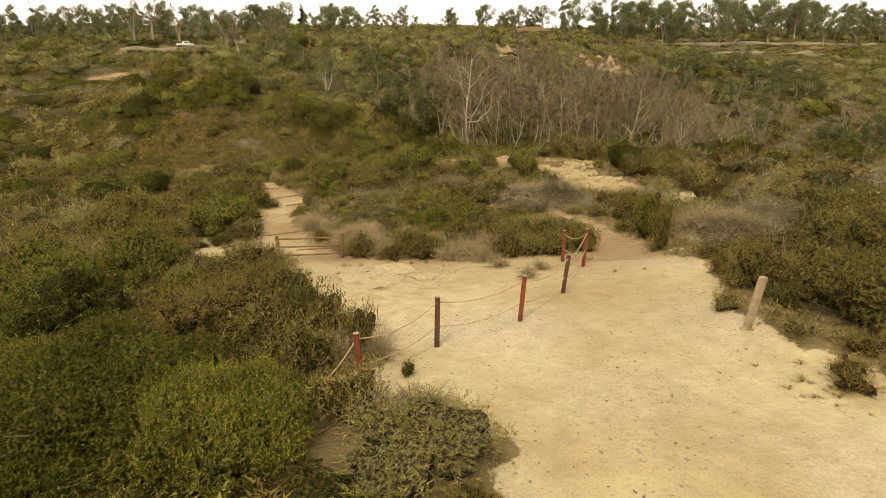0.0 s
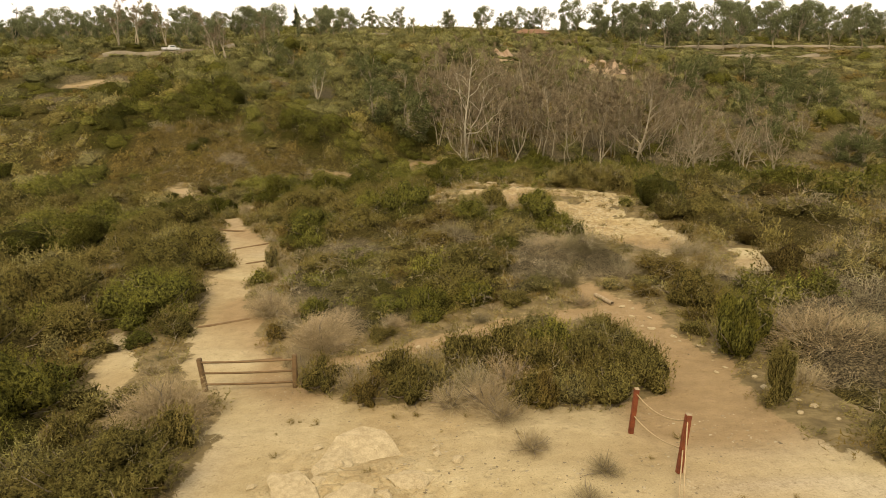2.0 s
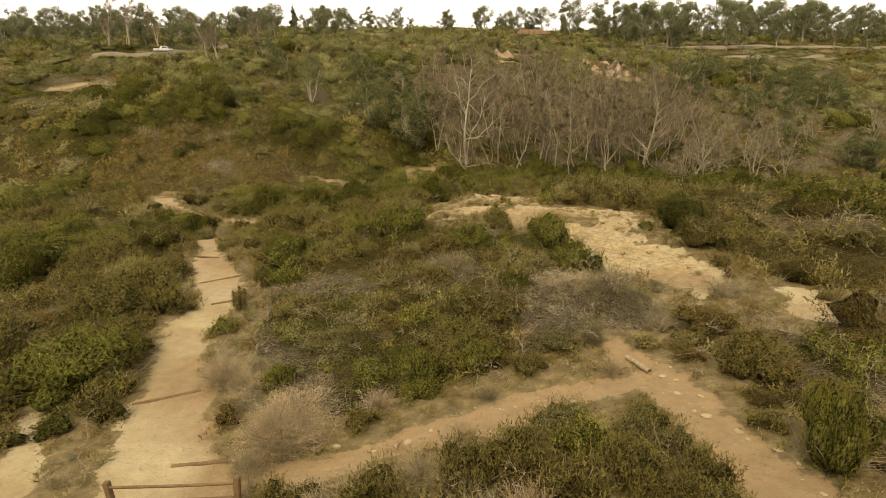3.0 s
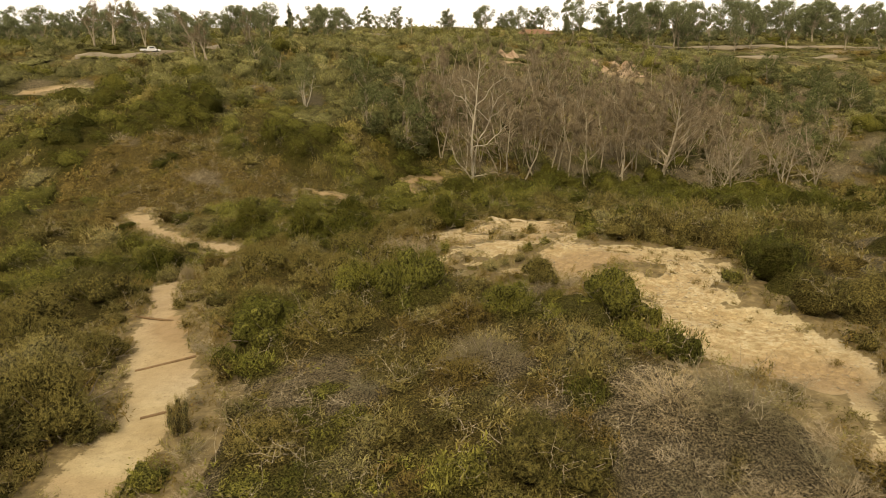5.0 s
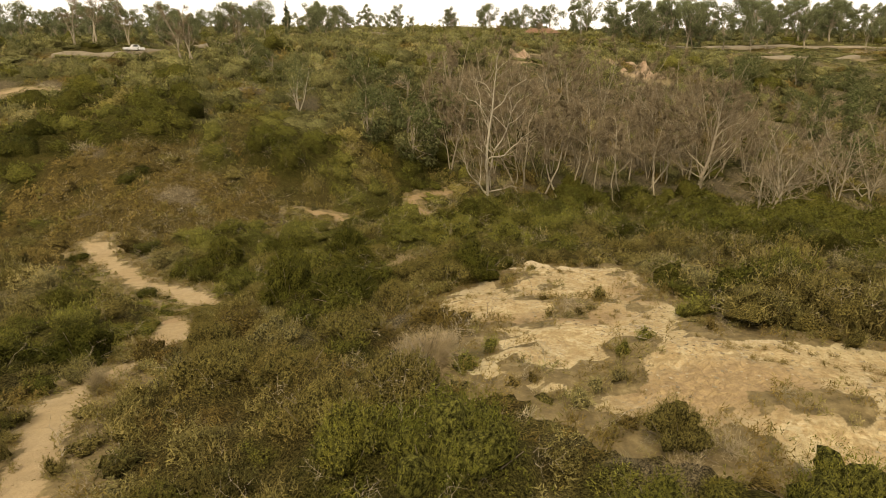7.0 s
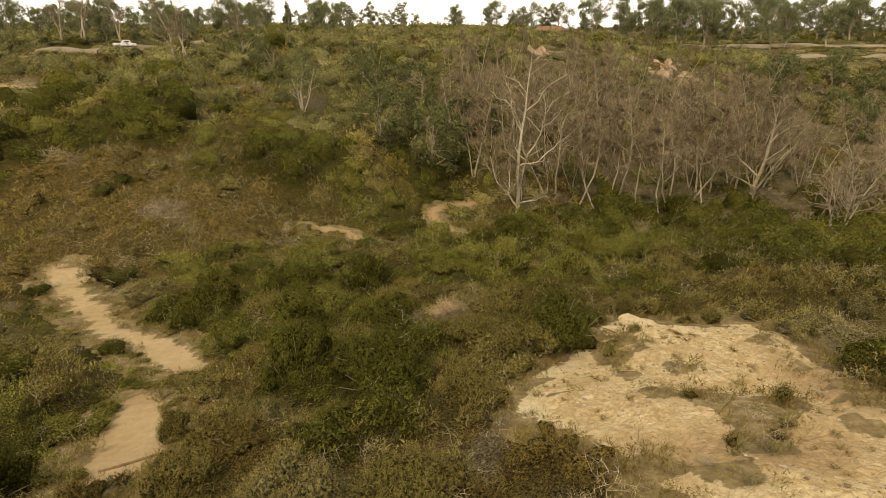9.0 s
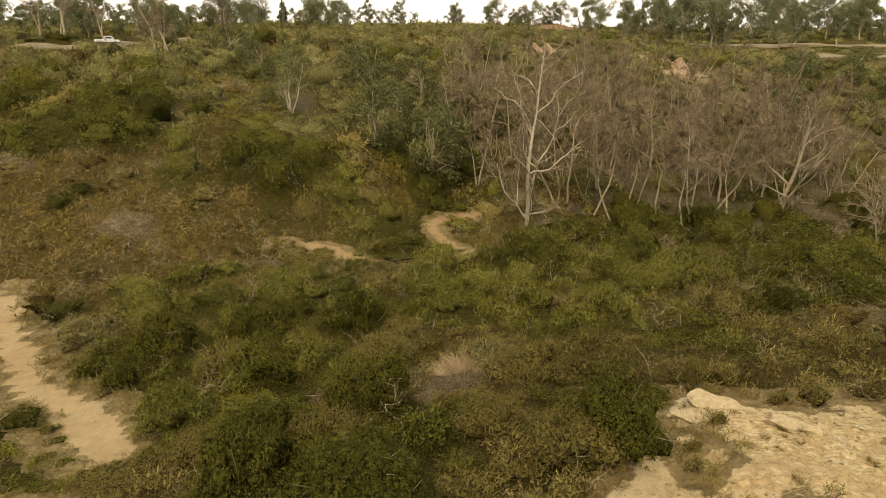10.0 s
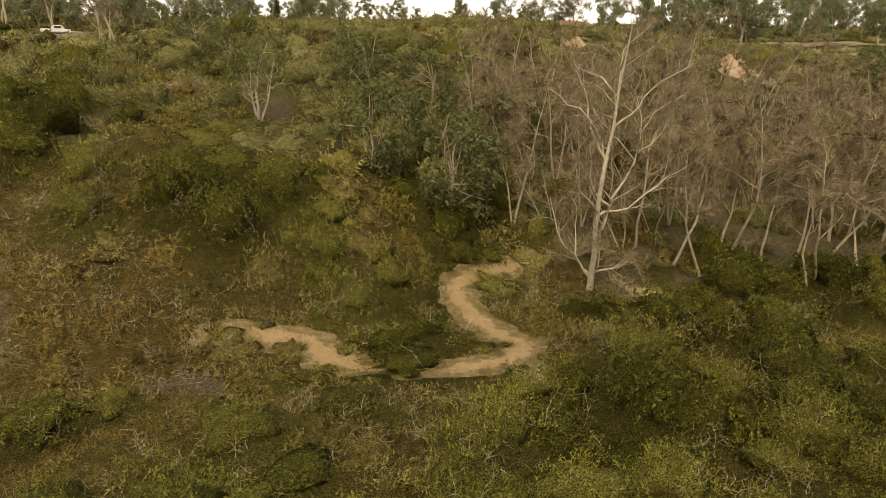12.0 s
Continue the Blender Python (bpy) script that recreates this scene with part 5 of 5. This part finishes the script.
lone_post = tagged(new("wooden_post"), "leaning weathered grey square post in the sand", "post")
lone_post.matrix_basis = pose(6.75, 12.0, z_at(6.75, 12.0) - 0.15, 2, 9, 20)
bm_part("shaft", box_bm(0.14, 0.14, 1.4, 0.014, 0.02), GREY_WOOD, lone_post)
bm_part("footing", box_bm(0.26, 0.26, 0.2, 0.05), STONE, lone_post, "sand heaped round the foot")

barrier = tagged(new("rail_barrier"), "low wooden barrier with two posts and three rails", "barrier")
A, B = (-6.95, 23.9), (-4.32, 23.9)
ends = []
for (x, y), lean in ((A, -4), (B, 3)):
    m = pose(x, y, z_at(x, y) - 0.2, 0, lean, 0)
    bm_part("post", box_bm(0.13, 0.13, 1.28, 0.015), BROWN_WOOD, barrier, matrix=m)
    ends.append([np.array(m @ Vector((0, -0.02, h))) for h in (0.42, 0.78, 1.14)])
for a, b in zip(*ends):
    spar("rail", a + (0, 0, 0.03 * random.uniform(-1, 1)), b, 0.034, BROWN_WOOD, barrier, 0.02, 7, 6)

# ---- timber steps across the west trail ----
for i, (x, y, w, turn) in enumerate(((-6.0, 26.2, 1.6, 4), (-8.6, 29.9, 2.0, 24), (-9.8, 39.4, 1.9, 30), (-11.7, 43.2, 2.2, 30), (-14.7, 48.6, 2.3, -20), (-16.7, 63.8, 2.2, 26))):
    turn = radians(turn)
    a, b = (x - w / 2 * math.cos(turn), y - w / 2 * math.sin(turn)), (x + w / 2 * math.cos(turn), y + w / 2 * math.sin(turn))
    log = spar("step_log", (a[0], a[1], z_at(*a) + 0.0), (b[0], b[1], z_at(*b) + 0.0), 0.06, BROWN_WOOD, None, 0.01, 9, 6)
    tagged(log, "weathered log laid as a step across the trail", "log", "trail steps")
fallen = spar("fallen_log", (6.45, 31.4, z_at(6.45, 31.4) + 0.08), (6.85, 30.3, z_at(6.85, 30.3) + 0.08), 0.085, GREY_WOOD, None, 0.0, 9, 6)
tagged(fallen, "short pale fallen log beside the trail", "log")


# ---- stones ----
def stone_mesh(seed, flat):
    rng = np.random.default_rng(seed)
    v, f = PEBBLE
    w = v * rng.uniform(0.75, 1.2, (len(v), 1)) * (1.25, 0.9, flat)
    return w + (0, 0, flat * 0.45), f


STONES = []
for i in range(6):
    ob = mesh_object("stone", *stone_mesh(300 + i, (0.45, 0.6, 0.35)[i % 3]), STONE)
    STONES.append(tagged(ob, "pale sandstone lump at the trail edge", "stone", "trail stones"))
spots = []
for t in np.linspace(0, 1, 26):
    x, y = 9.0 - 2.0 * t + random.uniform(-0.3, 0.3), 18.0 + 13.0 * t + random.uniform(-0.3, 0.3)
    spots.append((x + 0.2 + random.gauss(0, 0.25), y, 0.03 + 0.1 * random.random() ** 2))
for t in np.linspace(0, 1, 18):
    spots.append((-3.5 + 8.5 * t + random.uniform(-0.3, 0.3), 25.9 + 3.9 * t + random.uniform(-0.6, 0.6), 0.03 + 0.08 * random.random() ** 2))
for _ in range(16):
    spots.append((random.uniform(-3.8, 0.4), random.uniform(17.6, 21.2), random.uniform(0.06, 0.16)))
for i, (x, y, r) in enumerate(spots):
    m = pose(x, y, z_at(x, y), 0, 0, random.uniform(0, 360)) @ Matrix.Scale(r, 4)
    if i < 6:
        STONES[i].matrix_basis = m
    else:
        place_copy(STONES[i % 6], m)
for i, (x, y, r, flat) in enumerate(((-1.6, 19.4, 1.2, 0.09), (-2.9, 18.0, 0.6, 0.07), (-0.4, 18.3, 0.5, 0.06), (-1.9, 17.3, 0.7, 0.06), (-1.1, 16.2, 0.55, 0.05), (-2.4, 16.4, 0.5, 0.05), (-0.5, 17.2, 0.4, 0.05), (-2.3, 19.0, 0.55, 0.07), (4.2, 72.6, 0.9, 0.3), (2.9, 71.6, 0.7, 0.28), (5.6, 70.6, 0.6, 0.3))):
    v, f = stone_mesh(350 + i, 0.5)
    v = np.column_stack([v[:, :2] * (1 + 0.25 * (ripple(v[:, 0] * 2 + i, v[:, 1] * 2, 0.6, 91) - 0.5))[:, None], np.clip(v[:, 2], -0.3, 0.55)])
    slab = mesh_object("rock_slab", v, f, STONE)
    slab.matrix_basis = Matrix.LocRotScale((x, y, z_at(x, y) - flat * 0.35), Euler((random.uniform(-0.08, 0.08), random.uniform(-0.08, 0.08), random.uniform(0, 6))), (r, r * 0.8, flat * 1.6))
    tagged(slab, "flat pale sandstone slab breaking through the sand", "rock", "sandstone slabs")
rng = np.random.default_rng(5)
gx2, gy2 = rng.uniform(-6, 9, 9000), rng.uniform(6, 31, 9000)
gx3, gy3 = rng.uniform(-3, 16, 12000), rng.uniform(38, 75, 12000)
gx2, gy2 = np.concatenate([gx2, gx3]), np.concatenate([gy2, gy3])
ok = (bareness(gx2, gy2) > 0.3) & (ripple(gx2, gy2, 2.2, 77) > 0.42)
gx2, gy2 = gx2[ok], gy2[ok]
small = (np.array([(1, 0, 0), (-1, 0, 0), (0, 1, 0), (0, -1, 0), (0, 0, 1), (0, 0, -0.4)], float), np.array([(0, 2, 4), (2, 1, 4), (1, 3, 4), (3, 0, 4), (2, 0, 5), (1, 2, 5), (3, 1, 5), (0, 3, 5)]))
gv, gf = scatter((small[0] * rng.uniform(0.7, 1.2, (len(small[0]), 1)) * (1.2, 0.9, 0.6), small[1], None), np.stack([gx2, gy2, surface_height(gx2, gy2)], -1),
                 rng.uniform(0, 6.28, len(gx2)), (0.012 + 0.03 * rng.random(len(gx2)) ** 3) * np.where(gy2 > 36, 2.2, 1.0), (0.012 + 0.02 * rng.random(len(gx2)) ** 2) * np.where(gy2 > 36, 2.2, 1.0))
tagged(mesh_object("gravel", gv, gf, GRIT), "pale sandstone grit scattered on bare sand", "gravel", kind="stuff")


# ---- single shrubs round the knoll ----
KINDS = (("laurel_shrub", GREEN, "dense green broad-leaved shrub beside the sand"), ("chamise_shrub", OLIVE, "olive green needle-leaved shrub beside the sand"),
         ("sage_shrub", SAGE, "pale grey-green sage shrub at the trail edge"), ("dry_shrub", BROWN, "dry brown shrub with few leaves"), ("dead_shrub", GREY_TWIG, "grey dead shrub of bare twigs"),
         ("scrub_oak", OAK, "dark green rounded scrub oak in the brush"), ("grass_tuft", GRASS, "low dry grassy clump beside the trail"), ("hillside_shrub", HILL, "mixed shrub on the slope, greyed for haze"))


def stem_mesh(seed, count=16, width=0.03):
    rng = np.random.default_rng(seed)
    d = unit(rng.normal(size=(count, 3)) * (1, 1, 0.3) + (0, 0, 0.8))
    out = []
    for w in d:
        p, r = limb(rng, rng.normal(size=3) * (0.08, 0.08, 0), w, rng.uniform(0.6, 1.05), width, width * 0.3, 0.25, 3)
        p[:, 2] = np.maximum(p[:, 2], 0)
        out.append(tube(p, r, 3))
    return joined(out)


def shrub_thing(k, shape, seed, label, stems=(16, 0.03)):
    """One shrub with its leaves, its inner mass and its stems."""
    v, tone, mass, faces = shape
    shrub = new(KINDS[k][0])
    foliage_part = part("foliage" if k != 4 else "crown", v, np.arange(len(v)).reshape(-1, 3), KINDS[k][1], shrub, smooth=False)
    for key, value in (("bush", np.clip(0.6 + 1.2 * tone, 0.1, 1)), ("lone", np.ones(len(v)))):
        foliage_part.data.attributes.new(key, "FLOAT", "POINT").data.foreach_set("value", value.astype(np.float32))
    part("woody_base", *stem_mesh(seed, *stems), GREY_BARK, shrub)
    if len(mass):
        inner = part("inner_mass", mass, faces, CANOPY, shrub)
        # leaf tint at 0.58, so that the inside is coloured as if shaded
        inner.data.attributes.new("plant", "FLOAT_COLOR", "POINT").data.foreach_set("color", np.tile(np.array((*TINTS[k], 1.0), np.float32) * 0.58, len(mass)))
    return tagged(shrub, label, "shrub", "shrubs beside the trails")


FIRST = {}
EXTRA = [(4, -0.35, 8.6, None, 0.75, 0.7, 0), (4, -1.35, 11.2, None, 0.5, 0.9, 0), (1, -1.75, 11.6, None, 0.5, 1.1, 0), (4, 1.5, 21.0, None, 0.7, 0.75, 0), (4, 1.9, 19.3, None, 0.55, 0.6, 0),
         (4, 2.6, 17.2, None, 0.45, 0.5, 0), (2, 6.9, 13.2, None, 0.45, 0.5, 0), (4, 3.2, 18.2, None, 0.45, 0.45, 0), (3, 7.3, 9.3, None, 0.5, 0.42, 0), (3, 7.6, 9.9, None, 0.4, 0.4, 0), (4, -0.9, 8.2, None, 0.8, 0.8, 0), (3, 0.1, 7.6, None, 0.7, 0.5, 0), (1, -1.6, 8.9, None, 0.9, 0.9, 0),
         (1, -3.4, 23.6, None, 0.8, 1.0, 0), (4, -2.4, 23.3, None, 0.85, 1.0, 0), (1, -1.3, 23.9, None, 0.9, 1.25, 0), (2, -0.2, 23.2, None, 0.85, 1.1, 0), (1, 0.6, 24.4, None, 1.0, 1.4, 0), (4, 0.9, 22.8, None, 0.9, 1.0, 0), (4, 1.9, 23.0, None, 0.9, 1.05, 0), (1, 2.0, 24.9, None, 1.0, 1.4, 0),
         (1, 3.0, 23.7, None, 0.9, 1.2, 0), (0, 3.6, 25.5, None, 1.0, 1.4, 0), (1, 4.3, 24.2, None, 0.9, 1.2, 0), (2, 4.9, 26.0, None, 0.8, 1.2, 0), (1, 5.0, 23.2, None, 0.7, 1.0, 0), (4, -4.2, 24.4, None, 0.6, 0.9, 0), (1, -0.7, 10.4, None, 0.16, 0.4, 0),
         (1, -2.6, 12.2, None, 0.8, 1.0, 0), (1, -3.3, 13.4, None, 0.9, 1.1, 0), (4, -2.2, 10.9, None, 0.7, 0.9, 0), (1, -2.9, 10.6, None, 1.0, 1.1, 0), (1, -4.3, 14.9, None, 0.9, 1.1, 0), (1, -5.4, 16.4, None, 0.9, 1.1, 0), (1, -4.0, 12.2, None, 1.0, 1.2, 0), (1, 5.6, 22.6, None, 0.8, 1.0, 0), (1, 5.9, 24.2, None, 0.8, 1.1, 0), (2, 5.7, 25.5, None, 0.7, 1.0, 0), (4, 0.3, 22.0, None, 0.8, 0.9, 0), (4, 1.3, 21.8, None, 0.9, 1.0, 0), (1, 2.3, 21.8, None, 0.8, 0.9, 0), (2, 3.3, 21.7, None, 0.8, 0.9, 0), (1, 4.3, 21.7, None, 0.8, 1.0, 0), (1, -0.8, 22.6, None, 0.8, 1.0, 0), (3, -2.0, 22.5, None, 0.6, 0.8, 0),
         (4, -5.9, 18.4, None, 0.8, 0.8, 0), (1, -6.2, 20.2, None, 0.8, 1.0, 0)]
rng = np.random.default_rng(29)
for n, (k, x, y, z, size, tall, large) in enumerate(THING_SHRUBS + EXTRA):
    m = Matrix.LocRotScale((x, y, z_at(x, y) if z is None else z), Euler((0, 0, rng.uniform(0, 6.28))), (size, size, tall))
    key = (k, n % 3, large)
    if key not in FIRST:
        mean = 0.9 if large == 0 else 1.9
        count = int(6 * 120 * math.pi * mean * mean)
        shape = species_shape(k, 500 + 10 * k + n % 3 + 200 * large, count, 0.07 / mean, 22 if large else 9, FINE_DOME if large else DOME)
        FIRST[key] = shrub_thing(k, shape, 500 + 10 * k + n % 3, KINDS[k][2], (26, 0.018) if large else (16, 0.03))
        FIRST[key].matrix_basis = m
    else:
        place_copy(FIRST[key], m)

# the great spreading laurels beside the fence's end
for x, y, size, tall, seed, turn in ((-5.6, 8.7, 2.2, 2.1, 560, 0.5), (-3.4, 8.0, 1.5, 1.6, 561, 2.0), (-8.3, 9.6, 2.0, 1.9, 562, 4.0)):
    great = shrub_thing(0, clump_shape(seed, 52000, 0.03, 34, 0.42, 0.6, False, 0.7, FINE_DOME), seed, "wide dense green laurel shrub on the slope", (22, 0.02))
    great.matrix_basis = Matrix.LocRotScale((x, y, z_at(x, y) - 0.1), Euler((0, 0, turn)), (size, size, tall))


# ---- on the ridge ----
def ribbon(name, line, mat, label, lift=0.25):
    """A road laid on the ground along its way."""
    pts = []
    for (ax, ay, aw), (bx, by, bw) in zip(line, line[1:]):
        n = max(2, int(math.hypot(bx - ax, by - ay) / 3))
        pts += [(ax + (bx - ax) * i / n, ay + (by - ay) * i / n, aw + (bw - aw) * i / n) for i in range(n)]
    p = np.array(pts + [line[-1]])
    d = unit(np.gradient(p[:, :2], axis=0))
    side = np.stack([-d[:, 1], d[:, 0]], -1) * p[:, 2:3]
    v = []
    for s in (-1, -0.9, 0, 0.9, 1):
        q = p[:, :2] + side * s
        v.append(np.column_stack([q, ground_height(p[:, 0], p[:, 1]) + (lift if abs(s) < 1 else lift - 1.2) + 0.15 * (q[:, 1] - p[:, 1])]))
    v = np.stack(v, 1)
    i = np.arange(len(p) - 1)[:, None] * 5 + np.arange(4)[None]
    f = np.stack([i, i + 1, i + 6, i + 5], -1).reshape(-1, 4)
    return tagged(mesh_object(name, v.reshape(-1, 3), f, mat, True), label, "road", kind="structure")


for name, line in ROADS.items():
    ribbon("road", line, ROAD, "pale dirt road along the ridge", 0.7)


def house_on_ridge():
    house = tagged(new("house"), "low tan ridge house with brown hipped roof", "house")
    house.matrix_basis = on_ground(50, 352, 4, 1, -0.2)
    bm_part("wall", box_bm(17, 9, 3.2, 0.05), PLASTER, house)
    bm = box_bm(19, 11, 2.6, 0.05)
    for v in bm.verts:
        if v.co.z > 1:
            v.co.x, v.co.y = v.co.x * 0.55, v.co.y * 0.08
    bm_part("roof", bm, ROOF, house, "brown tiled roof", matrix=pose(0, 0, 3.2))
    for x in (-6, -2, 2.5, 6):
        w = bm_part("window", box_bm(1.5, 0.1, 1.2, 0.02), PLASTER, house, matrix=pose(x, -4.52, 1.1))
        bm_part("pane", box_bm(1.3, 0.04, 1.0, 0.01), GLASS, w, matrix=pose(0, -0.05, 0.1))


def utility_pole(x, y):
    pole = tagged(new("utility_pole"), "pale slender utility pole on the crest", "pole")
    pole.matrix_basis = on_ground(x, y)
    part("shaft", *tube([(0, 0, -0.5), (0, 0, 7.5)], (0.2, 0.14), 8), GREY_WOOD, pole)
    part("crossarm", *tube([(-0.9, 0, 7.0), (0.9, 0, 7.0)], (0.07, 0.07), 6), GREY_WOOD, pole)


def pickup(x, y, turn):
    truck = tagged(new("pickup_truck"), "white pickup truck parked on the dirt road", "truck")
    truck.matrix_basis = pose(x, y, float(ground_height(x, y)[0]) + 0.5, 0, 0, turn)
    bm_part("body", box_bm(5.2, 1.85, 0.62, 0.09), WHITE_PAINT, truck, matrix=pose(0, 0, 0.48))
    bm = box_bm(2.3, 1.65, 0.68, 0.1)
    for v in bm.verts:
        if v.co.z > 0.4:
            v.co.x *= 0.72
    cab = bm_part("cab", bm, WHITE_PAINT, truck, matrix=pose(0.35, 0, 1.1))
    for y2 in (-0.84, 0.8):
        bm_part("side_window", box_bm(1.3, 0.05, 0.36, 0.02), GLASS, cab, matrix=pose(0, y2, 0.18))
    for x2 in (-1.6, 1.65):
        for y2 in (-0.85, 0.85):
            wheel = part("wheel", *tube([(x2, y2 - 0.12, 0.38), (x2, y2 - 0.06, 0.38), (x2, y2 + 0.06, 0.38), (x2, y2 + 0.12, 0.38)], (0.3, 0.38, 0.38, 0.3), 14), TYRE, truck)
            part("rim", *tube([(x2, y2 - 0.13, 0.38), (x2, y2 + 0.13, 0.38)], (0.2, 0.2), 10), STEEL, wheel)


house_on_ridge()
utility_pole(-14, 338)
pickup(-84.5, 203.6, 36)


def scarp(x, y, wide, high, turn, seed):
    """A bare eroded sandstone face that breaks out of the slope."""
    rng = np.random.default_rng(seed)
    u, w = np.meshgrid(np.linspace(-1, 1, 22), np.linspace(0, 1, 12))
    edge = np.sqrt(np.clip(1 - u * u, 0, 1))
    n = ripple(u * 4 + seed, w * 4, 1.0, seed) - 0.5
    edge = edge ** 0.4 * (0.7 + 0.5 * ripple(u * 5 + seed, w * 0, 1, seed + 1))
    px, pz = u * wide / 2 + n * 0.8, w * high * edge
    py = w * high * 2.6 - edge * 0.8 - (ripple(u * 9, w * 5, 1, seed + 2) - 0.5) * 0.8
    v = np.stack([px.ravel(), py.ravel(), pz.ravel()], -1)
    i = np.arange(11)[:, None] * 22 + np.arange(21)[None]
    f = np.stack([i, i + 1, i + 23, i + 22], -1).reshape(-1, 4)
    back = v + (0, 2.5, -0.4)
    ob = mesh_object("sandstone_scarp", np.concatenate([v, back]), np.concatenate([f, f[:, ::-1] + len(v)]), CLIFF)
    ob.matrix_basis = on_ground(x, y, turn, 1, 0.5)
    return tagged(ob, "eroded orange sandstone face on the far slope", "rock face", "bare rock faces")


for spec in ((53, 203, 15, 4.6, -8, 1), (47, 205, 7, 3.0, 10, 6), (20, 195, 6.5, 3.8, 6, 2), (27, 214, 9, 2.2, 4, 3), (128, 237, 11, 2.0, -20, 4), (112, 231, 6, 1.8, -15, 5)):
    scarp(*spec)
